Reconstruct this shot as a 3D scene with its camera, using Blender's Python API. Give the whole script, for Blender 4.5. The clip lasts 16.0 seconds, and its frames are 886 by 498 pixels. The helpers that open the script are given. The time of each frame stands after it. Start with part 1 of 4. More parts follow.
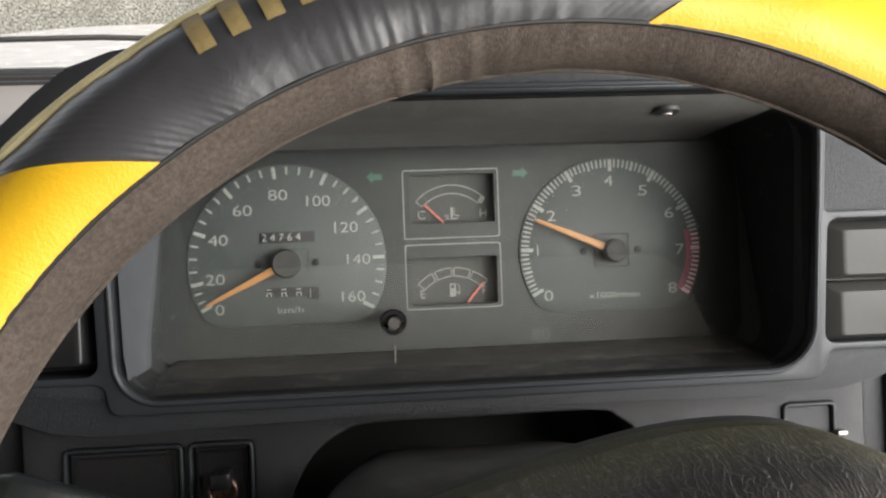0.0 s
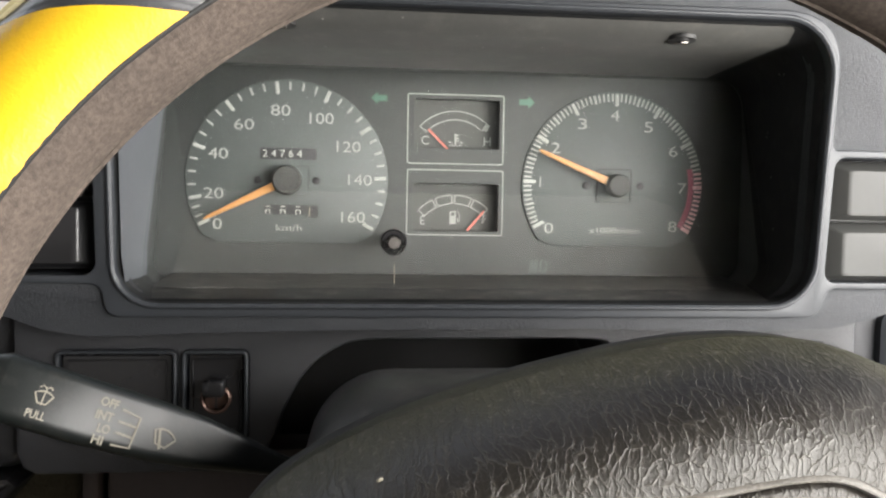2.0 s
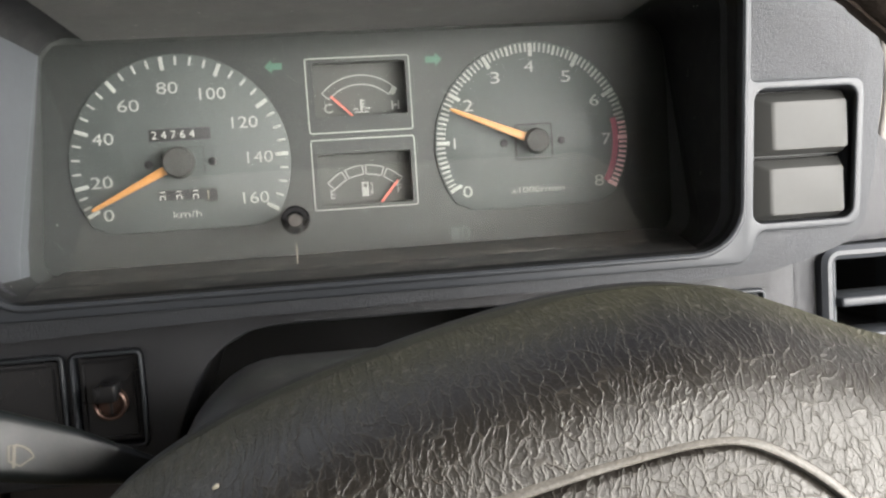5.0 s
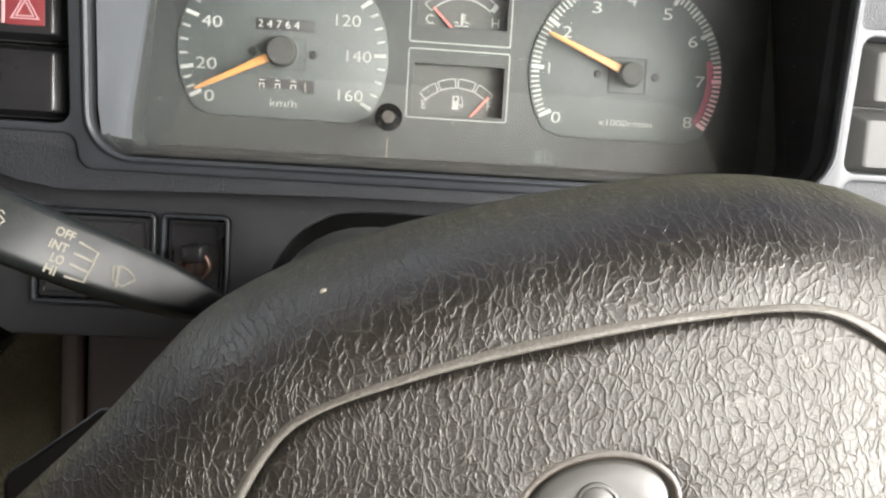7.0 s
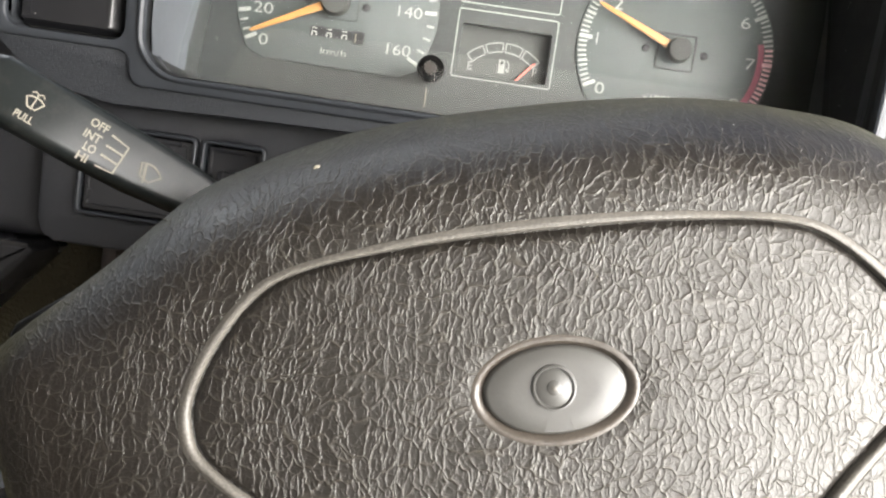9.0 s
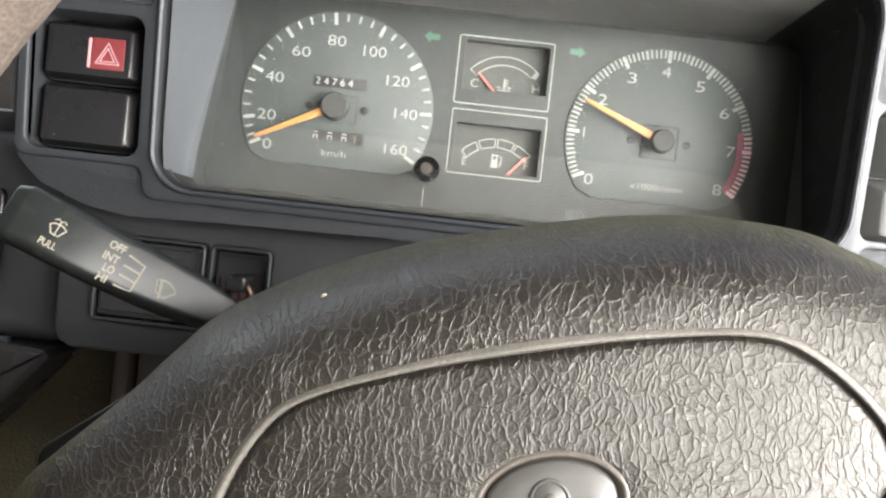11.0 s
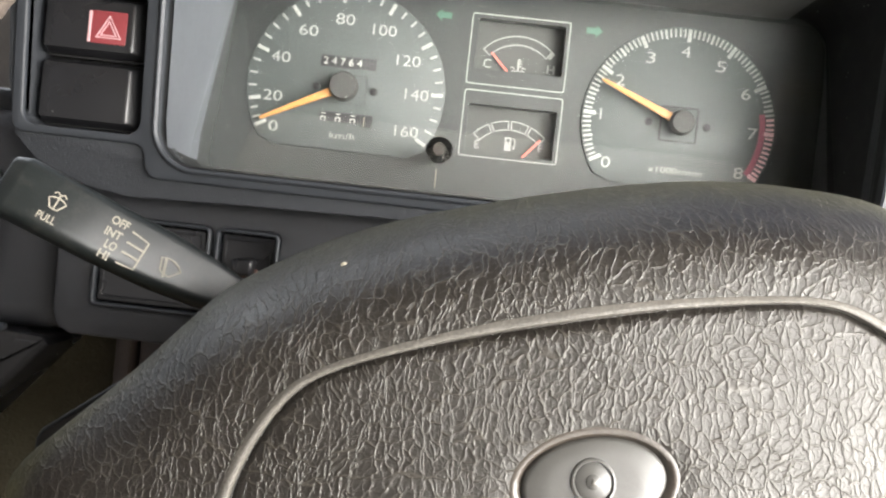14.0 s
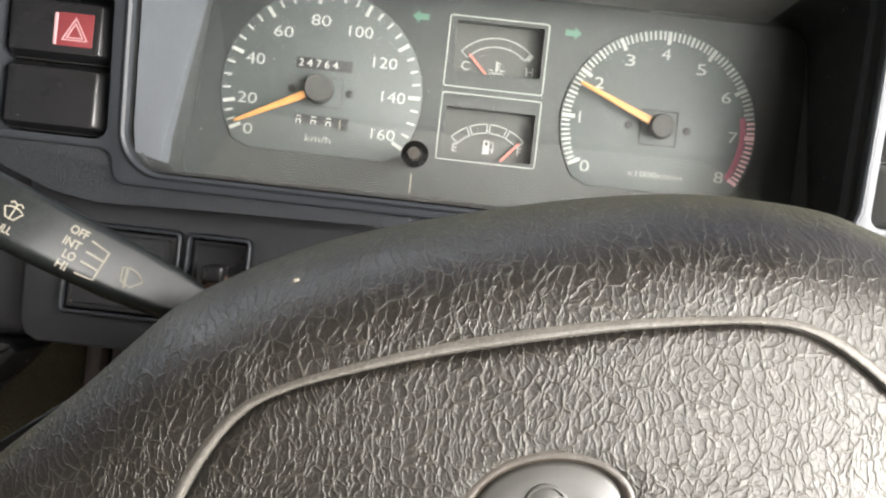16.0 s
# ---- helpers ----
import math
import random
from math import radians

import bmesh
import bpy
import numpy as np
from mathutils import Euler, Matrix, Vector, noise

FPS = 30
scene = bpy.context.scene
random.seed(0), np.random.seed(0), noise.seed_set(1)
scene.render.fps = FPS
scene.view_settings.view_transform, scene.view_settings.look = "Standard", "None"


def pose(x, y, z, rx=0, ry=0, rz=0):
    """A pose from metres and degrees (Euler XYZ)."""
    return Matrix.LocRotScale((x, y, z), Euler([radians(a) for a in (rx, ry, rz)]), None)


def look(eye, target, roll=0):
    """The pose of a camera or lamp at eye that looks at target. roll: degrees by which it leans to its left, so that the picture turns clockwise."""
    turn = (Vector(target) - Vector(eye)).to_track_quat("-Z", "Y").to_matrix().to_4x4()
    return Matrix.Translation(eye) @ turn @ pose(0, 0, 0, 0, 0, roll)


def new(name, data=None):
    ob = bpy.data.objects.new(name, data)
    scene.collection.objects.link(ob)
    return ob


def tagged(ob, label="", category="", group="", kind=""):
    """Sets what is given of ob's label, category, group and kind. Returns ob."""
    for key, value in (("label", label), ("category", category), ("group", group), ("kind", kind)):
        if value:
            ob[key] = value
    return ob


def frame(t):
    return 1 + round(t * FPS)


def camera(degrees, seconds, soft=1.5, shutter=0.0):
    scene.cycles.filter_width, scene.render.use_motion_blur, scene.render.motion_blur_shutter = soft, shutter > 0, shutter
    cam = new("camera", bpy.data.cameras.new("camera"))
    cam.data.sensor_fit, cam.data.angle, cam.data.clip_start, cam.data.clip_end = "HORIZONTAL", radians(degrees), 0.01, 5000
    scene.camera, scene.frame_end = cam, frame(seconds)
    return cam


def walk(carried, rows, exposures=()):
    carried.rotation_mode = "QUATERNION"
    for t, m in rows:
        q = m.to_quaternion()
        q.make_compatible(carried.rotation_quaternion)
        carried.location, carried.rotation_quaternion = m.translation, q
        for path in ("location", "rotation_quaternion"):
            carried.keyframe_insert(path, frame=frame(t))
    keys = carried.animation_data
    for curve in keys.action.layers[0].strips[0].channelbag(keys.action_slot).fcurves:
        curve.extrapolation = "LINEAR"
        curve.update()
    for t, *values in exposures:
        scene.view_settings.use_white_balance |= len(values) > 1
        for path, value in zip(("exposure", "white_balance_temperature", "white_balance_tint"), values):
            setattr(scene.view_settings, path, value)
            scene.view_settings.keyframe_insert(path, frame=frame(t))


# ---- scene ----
# ---- camera ----
LENS = 55.39
PATH = [
    (0, (-0.04725, -0.43535, 0.77279), (0.04086, 0.51017, 0.45935), -0.52),
    (0.5, (-0.04516, -0.43530, 0.76103), (0.03664, 0.49957, 0.41811), 1.19),
    (1, (-0.06059, -0.43919, 0.75692), (0.04018, 0.49031, 0.40216), 2.65),
    (1.5, (-0.06884, -0.43598, 0.75547), (0.03685, 0.49302, 0.40080), 3.14),
    (2, (-0.05698, -0.43788, 0.75348), (0.05147, 0.49036, 0.39764), 2.98),
    (2.5, (-0.04324, -0.42726, 0.75547), (0.07564, 0.50011, 0.40072), 1.74),
    (3, (-0.04183, -0.43184, 0.75888), (0.08182, 0.49670, 0.40886), 0.31),
    (3.2, (-0.04040, -0.42832, 0.75556), (0.08371, 0.50019, 0.40560), 0.10),
    (5.3, (-0.00930, -0.41714, 0.73975), (0.12503, 0.49618, 0.35531), -1.57),
    (5.5, (-0.00144, -0.42061, 0.74036), (0.13685, 0.49047, 0.35202), -1.81),
    (6, (-0.00181, -0.41734, 0.73674), (0.14007, 0.48808, 0.33664), -2.22),
    (6.5, (-0.01402, -0.42138, 0.73340), (0.10516, 0.48558, 0.32940), 0.82),
    (7, (-0.03661, -0.43583, 0.71396), (0.03694, 0.47510, 0.30803), 4.82),
    (7.5, (-0.03002, -0.44015, 0.70416), (-0.00389, 0.47562, 0.30331), 6.55),
    (8, (-0.01412, -0.45335, 0.68957), (-0.00527, 0.47115, 0.30850), 8.41),
    (8.5, (-0.01509, -0.45575, 0.69388), (-0.01317, 0.46668, 0.30771), 8.88),
    (9, (-0.01566, -0.45234, 0.69088), (-0.02082, 0.46494, 0.29267), 8.25),
    (9.5, (-0.02116, -0.45516, 0.68800), (-0.03619, 0.46059, 0.28654), 7.97),
    (10, (-0.01840, -0.45780, 0.69378), (-0.03547, 0.46934, 0.31945), 7.20),
    (10.2, (-0.01638, -0.46222, 0.70543), (-0.03371, 0.47111, 0.34683), 6.84),
    (12.3, (-0.01807, -0.46255, 0.71237), (-0.03430, 0.48452, 0.39175), 5.81),
    (12.5, (-0.01903, -0.46106, 0.70895), (-0.03548, 0.48559, 0.38709), 5.86),
    (13, (-0.02534, -0.46014, 0.70321), (-0.04173, 0.48586, 0.37947), 5.90),
    (13.5, (-0.02748, -0.46023, 0.70211), (-0.04415, 0.48531, 0.37704), 5.93),
    (14, (-0.02298, -0.45138, 0.69667), (-0.03798, 0.49351, 0.36963), 6.07),
    (14.5, (-0.02220, -0.44963, 0.69639), (-0.03318, 0.49410, 0.36583), 6.22),
    (15, (-0.02148, -0.44846, 0.69580), (-0.03175, 0.49498, 0.36443), 6.22),
    (15.5, (-0.02092, -0.44934, 0.69661), (-0.03066, 0.49416, 0.36536), 6.24),
    (16, (-0.01456, -0.44418, 0.70024), (-0.02228, 0.49938, 0.36912), 6.27),
]
EXPOSURES = [(0, -0.25), (0.5, 0.3), (1, 0.4), (2, 0.5), (2.5, 0.8), (3.2, 0.9), (5.3, 0.5), (6.5, 0.65), (7, 1.05), (8, 1.15), (16, 1.15)]

cam = camera(LENS, 16.0, soft=2.3)
walk(cam, [(t, look(eye, target, roll)) for t, eye, target, roll in PATH], EXPOSURES)

# The dashboard leans back: its own frame has the dials upright in the plane y = 0.
DASH = Matrix.Translation((0, 0, 0.63)) @ Matrix.Rotation(radians(-18), 4, "X") @ Matrix.Translation((0, 0, -0.63))

# ---- light ----
world = bpy.data.worlds.new("world")
scene.world = world
world.use_nodes = True
wn = world.node_tree.nodes
sky = wn.new("ShaderNodeTexSky")
sky.sky_type = "NISHITA"
sky.sun_disc = False
sky.dust_density, sky.ozone_density = 10.0, 0.0
sky.sun_elevation, sky.sun_rotation = radians(62), radians(169)
wn["Background"].inputs["Strength"].default_value = 0.15
world.node_tree.links.new(sky.outputs["Color"], wn["Background"].inputs["Color"])


def lamp(name, kind, m, energy, colour, **more):
    data = bpy.data.lights.new(name, kind)
    data.energy, data.color = energy, colour
    for key, value in more.items():
        if key == "angle":
            data.angle = value
        elif key == "size":
            data.shape, data.size, data.size_y = "RECTANGLE", value[0], value[1]
    ob = new(name, data)
    ob.matrix_world = m
    return ob


lamp("sun", "SUN", look((0.4, -2.0, 3.8), (0, 0, 0)), 5.0, (1.0, 0.96, 0.9), angle=radians(12))
lamp("door_daylight", "AREA", look((0.37, -0.47, 0.73), (0.13, -0.36, 0.52)), 17.0, (1.0, 0.97, 0.93), size=(0.7, 0.36))
lamp("windscreen_daylight", "AREA", look((-0.40, 0.40, 1.00), (-0.22, -0.10, 0.62)), 3.0, (0.96, 0.99, 1.0), size=(1.1, 0.4))


# ---- materials ----
def material(name, colour, rough=0.5, metal=0.0, grain=0.0, grain_scale=800.0, stain=0.15, stain_scale=25.0,
             fine=0.06, spec=0.5, stretch=(1, 1, 1), specks=0.0, dust=0.0, coat=0.0):
    """A worn surface: stains at two sizes, fine relief, roughness that varies with them, and dust specks."""
    m = bpy.data.materials.new(name)
    m.use_nodes = True
    nt = m.node_tree
    n, l = nt.nodes, nt.links
    b = n["Principled BSDF"]
    b.inputs["Metallic"].default_value = metal
    b.inputs["Specular IOR Level"].default_value = spec
    b.inputs["Coat Weight"].default_value = coat
    b.inputs["Coat Roughness"].default_value = 0.15
    tc = n.new("ShaderNodeTexCoord")
    mp = n.new("ShaderNodeMapping")
    mp.inputs["Scale"].default_value = stretch
    l.new(tc.outputs["Object"], mp.inputs["Vector"])
    big = n.new("ShaderNodeTexNoise")
    big.inputs["Scale"].default_value = stain_scale
    big.inputs["Detail"].default_value = 5
    small = n.new("ShaderNodeTexNoise")
    small.inputs["Scale"].default_value = stain_scale * 14
    small.inputs["Detail"].default_value = 3
    for x in (big, small):
        l.new(mp.outputs["Vector"], x.inputs["Vector"])
    mix = n.new("ShaderNodeMixRGB")
    mix.inputs[1].default_value = (*[c * (1 - stain) for c in colour], 1)
    mix.inputs[2].default_value = (*[min(1, c * (1 + stain)) for c in colour], 1)
    l.new(big.outputs["Fac"], mix.inputs[0])
    mix2 = n.new("ShaderNodeMixRGB")
    mix2.blend_type = "MULTIPLY"
    ramp = n.new("ShaderNodeMapRange")
    ramp.inputs[1].default_value, ramp.inputs[2].default_value = 0.3, 0.7
    ramp.inputs[3].default_value, ramp.inputs[4].default_value = 1 - fine, 1 + fine
    l.new(small.outputs["Fac"], ramp.inputs[0])
    mix2.inputs[0].default_value = 1
    l.new(mix.outputs[0], mix2.inputs[1])
    l.new(ramp.outputs[0], mix2.inputs[2])
    out = mix2.outputs[0]
    if dust:
        d1 = n.new("ShaderNodeTexNoise")
        d1.inputs["Scale"].default_value = 70
        d1.inputs["Detail"].default_value = 8
        d1.inputs["Roughness"].default_value = 0.75
        l.new(tc.outputs["Object"], d1.inputs["Vector"])
        dr = n.new("ShaderNodeMapRange")
        dr.inputs[1].default_value, dr.inputs[2].default_value = 0.5, 0.75
        dr.inputs[4].default_value = dust
        l.new(d1.outputs["Fac"], dr.inputs[0])
        md = n.new("ShaderNodeMixRGB")
        md.inputs[2].default_value = (0.3, 0.28, 0.25, 1)
        l.new(dr.outputs[0], md.inputs[0])
        l.new(out, md.inputs[1])
        out = md.outputs[0]
    if specks:
        sv = n.new("ShaderNodeTexVoronoi")
        sv.inputs["Scale"].default_value = 330
        l.new(tc.outputs["Object"], sv.inputs["Vector"])
        pick = n.new("ShaderNodeSeparateColor")
        l.new(sv.outputs["Color"], pick.inputs[0])
        size = n.new("ShaderNodeMapRange")
        size.inputs[1].default_value, size.inputs[2].default_value = 1 - specks, 1.0
        size.inputs[4].default_value = 0.16
        l.new(pick.outputs[0], size.inputs[0])
        dot = n.new("ShaderNodeMath")
        dot.operation = "LESS_THAN"
        l.new(sv.outputs["Distance"], dot.inputs[0])
        l.new(size.outputs[0], dot.inputs[1])
        half = n.new("ShaderNodeMath")
        half.operation = "MULTIPLY"
        half.inputs[1].default_value = 0.7
        l.new(dot.outputs[0], half.inputs[0])
        ms = n.new("ShaderNodeMixRGB")
        ms.inputs[2].default_value = (0.32, 0.31, 0.29, 1)
        l.new(half.outputs[0], ms.inputs[0])
        l.new(out, ms.inputs[1])
        out = ms.outputs[0]
    l.new(out, b.inputs["Base Color"])
    rr = n.new("ShaderNodeMapRange")
    rr.inputs[3].default_value, rr.inputs[4].default_value = max(0.03, rough - 0.08), min(1, rough + 0.08)
    l.new(big.outputs["Fac"], rr.inputs[0])
    l.new(rr.outputs[0], b.inputs["Roughness"])
    if grain:
        v = n.new("ShaderNodeTexNoise")
        v.inputs["Scale"].default_value = grain_scale
        v.inputs["Detail"].default_value = 2
        l.new(mp.outputs["Vector"], v.inputs["Vector"])
        bp = n.new("ShaderNodeBump")
        bp.inputs["Strength"].default_value = 1.0
        bp.inputs["Distance"].default_value = grain
        l.new(v.outputs["Fac"], bp.inputs["Height"])
        l.new(bp.outputs["Normal"], b.inputs["Normal"])
    return m


def leather(name, colour, rough, cell, crease, depth, stretch=(1, 1, 1), fine=0.0003, stain=0.25, spec=0.5):
    """Moulded hide: warped cells with creases between them, and fine pores."""
    m = bpy.data.materials.new(name)
    m.use_nodes = True
    nt = m.node_tree
    n, l = nt.nodes, nt.links
    b = n["Principled BSDF"]
    b.inputs["Specular IOR Level"].default_value = spec
    tc = n.new("ShaderNodeTexCoord")
    warp = n.new("ShaderNodeTexNoise")
    warp.inputs["Scale"].default_value = cell * 0.45
    warp.inputs["Detail"].default_value = 3
    l.new(tc.outputs["Object"], warp.inputs["Vector"])
    add = n.new("ShaderNodeMixRGB")
    add.blend_type = "LINEAR_LIGHT"
    add.inputs[0].default_value = 1.6 / cell
    l.new(tc.outputs["Object"], add.inputs[1])
    l.new(warp.outputs["Color"], add.inputs[2])
    mp = n.new("ShaderNodeMapping")
    mp.inputs["Scale"].default_value = stretch
    l.new(add.outputs[0], mp.inputs["Vector"])
    heights = []
    for k, weight in ((1.0, 1.0), (2.3, 0.45)):
        v = n.new("ShaderNodeTexVoronoi")
        v.feature = "DISTANCE_TO_EDGE"
        v.inputs["Scale"].default_value = cell * k
        l.new(mp.outputs["Vector"], v.inputs["Vector"])
        r = n.new("ShaderNodeMapRange")
        r.interpolation_type = "SMOOTHSTEP"
        r.inputs[1].default_value, r.inputs[2].default_value = 0.0, crease
        r.inputs[4].default_value = weight
        l.new(v.outputs["Distance"], r.inputs[0])
        heights.append(r.outputs[0])
    big = n.new("ShaderNodeTexNoise")
    big.inputs["Scale"].default_value = 30
    big.inputs["Detail"].default_value = 6
    l.new(tc.outputs["Object"], big.inputs["Vector"])
    pores = n.new("ShaderNodeTexNoise")
    pores.inputs["Scale"].default_value = cell * 5
    pores.inputs["Detail"].default_value = 3
    l.new(tc.outputs["Object"], pores.inputs["Vector"])
    s1 = n.new("ShaderNodeMath")
    l.new(heights[0], s1.inputs[0])
    l.new(heights[1], s1.inputs[1])
    s2 = n.new("ShaderNodeMath")
    s2.operation = "MULTIPLY_ADD"
    s2.inputs[1].default_value = fine / depth
    l.new(pores.outputs["Fac"], s2.inputs[0])
    l.new(s1.outputs[0], s2.inputs[2])
    bp = n.new("ShaderNodeBump")
    bp.inputs["Strength"].default_value = 1.0
    bp.inputs["Distance"].default_value = depth
    l.new(s2.outputs[0], bp.inputs["Height"])
    l.new(bp.outputs["Normal"], b.inputs["Normal"])
    mix = n.new("ShaderNodeMixRGB")
    mix.inputs[1].default_value = (*[c * (1 - stain) for c in colour], 1)
    mix.inputs[2].default_value = (*[c * (1 + stain) for c in colour], 1)
    l.new(big.outputs["Fac"], mix.inputs[0])
    l.new(mix.outputs[0], b.inputs["Base Color"])
    rr = n.new("ShaderNodeMapRange")
    rr.inputs[3].default_value, rr.inputs[4].default_value = rough - 0.08, rough + 0.1
    l.new(big.outputs["Fac"], rr.inputs[0])
    l.new(rr.outputs[0], b.inputs["Roughness"])
    return m


def hide(name, colour, crest, rough, layers, depth, worn):
    """Moulded rubber hide: a net of thin worn ridges, long in one direction; layers: (cells a metre, length ratio, width of a ridge, weight)."""
    m = bpy.data.materials.new(name)
    m.use_nodes = True
    nt = m.node_tree
    n, l = nt.nodes, nt.links
    b = n["Principled BSDF"]
    tc = n.new("ShaderNodeTexCoord")

    def math_node(op, a, c, clamp=False):
        q = n.new("ShaderNodeMath")
        q.operation, q.use_clamp = op, clamp
        for k, v in enumerate((a, c)):
            if isinstance(v, (int, float)):
                q.inputs[k].default_value = v
            else:
                l.new(v, q.inputs[k])
        return q.outputs[0]

    def ranged(v, a0, a1, b0, b1):
        r = n.new("ShaderNodeMapRange")
        r.interpolation_type = "SMOOTHSTEP"
        for k, q in enumerate((a0, a1, b0, b1)):
            r.inputs[k + 1].default_value = q
        l.new(v, r.inputs[0])
        return r.outputs[0]

    def noise_node(vector, size, detail, rough_=0.5, out="Fac"):
        q = n.new("ShaderNodeTexNoise")
        q.inputs["Scale"].default_value = size
        q.inputs["Detail"].default_value = detail
        q.inputs["Roughness"].default_value = rough_
        l.new(vector, q.inputs["Vector"])
        return q.outputs[out]

    def bent(vector, size, detail, amount):
        q = n.new("ShaderNodeMixRGB")
        q.blend_type = "LINEAR_LIGHT"
        q.inputs[0].default_value = amount
        l.new(vector, q.inputs[1])
        l.new(noise_node(tc.outputs["Object"], size, detail, 0.5, "Color"), q.inputs[2])
        return q.outputs[0]

    swayed = bent(tc.outputs["Object"], 45, 1, 0.005)
    total = swell = None
    for k, (size, ratio, width, weight) in enumerate(layers):
        mp = n.new("ShaderNodeMapping")
        mp.inputs["Scale"].default_value = (1.0, 1.0, ratio)
        mp.inputs["Rotation"].default_value = (radians(-90), 0, radians(4 - 9 * k))
        l.new(bent(swayed, size * 1.1, 3, 0.5 / size), mp.inputs["Vector"])
        v = n.new("ShaderNodeTexVoronoi")
        v.feature, v.voronoi_dimensions = "DISTANCE_TO_EDGE", "2D"
        v.inputs["Scale"].default_value = size
        l.new(mp.outputs["Vector"], v.inputs["Vector"])
        ridge = ranged(v.outputs["Distance"], 0.0, width, 1.0, 0.0)
        uneven = ranged(noise_node(tc.outputs["Object"], size * 0.6, 3, 0.6), 0.34, 0.58, 0.45 * weight, weight)
        ridge = math_node("MULTIPLY", ridge, uneven)
        total = ridge if total is None else math_node("MAXIMUM", total, ridge)
        wide = math_node("MULTIPLY", ranged(v.outputs["Distance"], 0.0, width * 3.0, weight, 0.0), 0.32)
        swell = wide if swell is None else math_node("ADD", swell, wide)
    rub = n.new("ShaderNodeAttribute")
    rub.attribute_name = "rubbed"
    total = math_node("MULTIPLY", total, math_node("SUBTRACT", 1.0, math_node("MULTIPLY", rub.outputs["Fac"], 0.25)))
    grain = math_node("MULTIPLY", noise_node(tc.outputs["Object"], 1900, 3, 0.6), 0.35)
    bp = n.new("ShaderNodeBump")
    bp.inputs["Distance"].default_value = depth
    l.new(math_node("ADD", math_node("ADD", total, swell), grain), bp.inputs["Height"])
    l.new(bp.outputs["Normal"], b.inputs["Normal"])
    big = noise_node(tc.outputs["Object"], 28, 6)
    mix = n.new("ShaderNodeMixRGB")
    mix.inputs[1].default_value = (*[c * 0.7 for c in colour], 1)
    mix.inputs[2].default_value = (*[c * 1.3 for c in colour], 1)
    l.new(big, mix.inputs[0])
    mix2 = n.new("ShaderNodeMixRGB")
    mix2.inputs[2].default_value = (*worn, 1)
    l.new(math_node("MULTIPLY", rub.outputs["Fac"], ranged(noise_node(tc.outputs["Object"], 260, 4, 0.65), 0.3, 0.6, 0.65, 1.0)), mix2.inputs[0])
    top = n.new("ShaderNodeMixRGB")
    top.inputs[2].default_value = (*crest, 1)
    l.new(total, top.inputs[0])
    l.new(mix.outputs[0], top.inputs[1])
    l.new(top.outputs[0], mix2.inputs[1])
    edge = math_node("MULTIPLY", math_node("MULTIPLY", rub.outputs["Fac"], 4.0), math_node("SUBTRACT", 1.0, rub.outputs["Fac"]))
    fleck = math_node("MULTIPLY", edge, ranged(noise_node(tc.outputs["Object"], 520, 3, 0.6), 0.58, 0.68, 0.0, 0.8))
    mix3 = n.new("ShaderNodeMixRGB")
    mix3.inputs[2].default_value = (0.085, 0.080, 0.064, 1)
    l.new(fleck, mix3.inputs[0])
    l.new(mix2.outputs[0], mix3.inputs[1])
    l.new(mix3.outputs[0], b.inputs["Base Color"])
    l.new(math_node("ADD", math_node("MULTIPLY", rub.outputs["Fac"], -0.22), 0.44, True), b.inputs["Specular IOR Level"])
    b.inputs["Specular Tint"].default_value = (1.0, 0.99, 0.955, 1)
    shine = math_node("MULTIPLY", rub.outputs["Fac"], 0.10)
    l.new(math_node("ADD", ranged(big, 0.2, 0.8, rough - 0.05, rough + 0.07), shine), b.inputs["Roughness"])
    return m


M_DASH = leather("grained_dash_plastic", (0.022, 0.024, 0.0275), 0.50, 620, 0.30, 0.00010, stain=0.15, spec=0.3)
M_PANEL = leather("grained_lower_dash_plastic", (0.016, 0.017, 0.020), 0.42, 850, 0.30, 0.00008, stain=0.2)
M_CHEEK = material("smooth_lit_hood_wall", (0.052, 0.057, 0.063), 0.5, spec=0.35, grain=0.00002, grain_scale=900, stain=0.15)
M_LIP = material("smooth_trim_plastic", (0.024, 0.0265, 0.0305), 0.46, spec=0.3, grain=0.00002, grain_scale=900, stain=0.1)
M_TUNNEL = material("matt_shaded_shroud_plastic", (0.009, 0.0095, 0.010), 0.65, spec=0.2, grain=0.00003, grain_scale=1200, dust=0.05, specks=0.08)
M_LEDGE = material("dusty_black_plastic", (0.008, 0.008, 0.008), 0.5, grain=0.00005, grain_scale=900, dust=0.4, specks=0.3)
M_SWITCH = material("switch_plastic", (0.010, 0.010, 0.011), 0.28, stain=0.1, fine=0.03, grain=0.00001, grain_scale=500, specks=0.04)
M_ROCKER = material("grey_rocker_plastic", (0.024, 0.0245, 0.0235), 0.48, stain=0.12, fine=0.04, spec=0.22, grain=0.00001, grain_scale=500, specks=0.02)
M_DIGIT = material("dull_digit_print", (0.26, 0.26, 0.24), 0.6, stain=0.2, stain_scale=400)
M_BLACK = material("black_cavity_plastic", (0.008, 0.008, 0.008), 0.6, stain=0.1)
M_FACE = material("instrument_mask", (0.018, 0.020, 0.0185), 0.65, stain=0.12, grain=0.00002, grain_scale=2500, specks=0.01)
M_DIAL = material("instrument_dial", (0.041, 0.047, 0.045), 0.62, stain=0.06, fine=0.03, grain=0.00001, grain_scale=2500)
M_GAUGE = material("gauge_well", (0.035, 0.036, 0.033), 0.7, stain=0.1)
M_PRINT = material("white_print", (0.20, 0.207, 0.19), 0.6, stain=0.08)
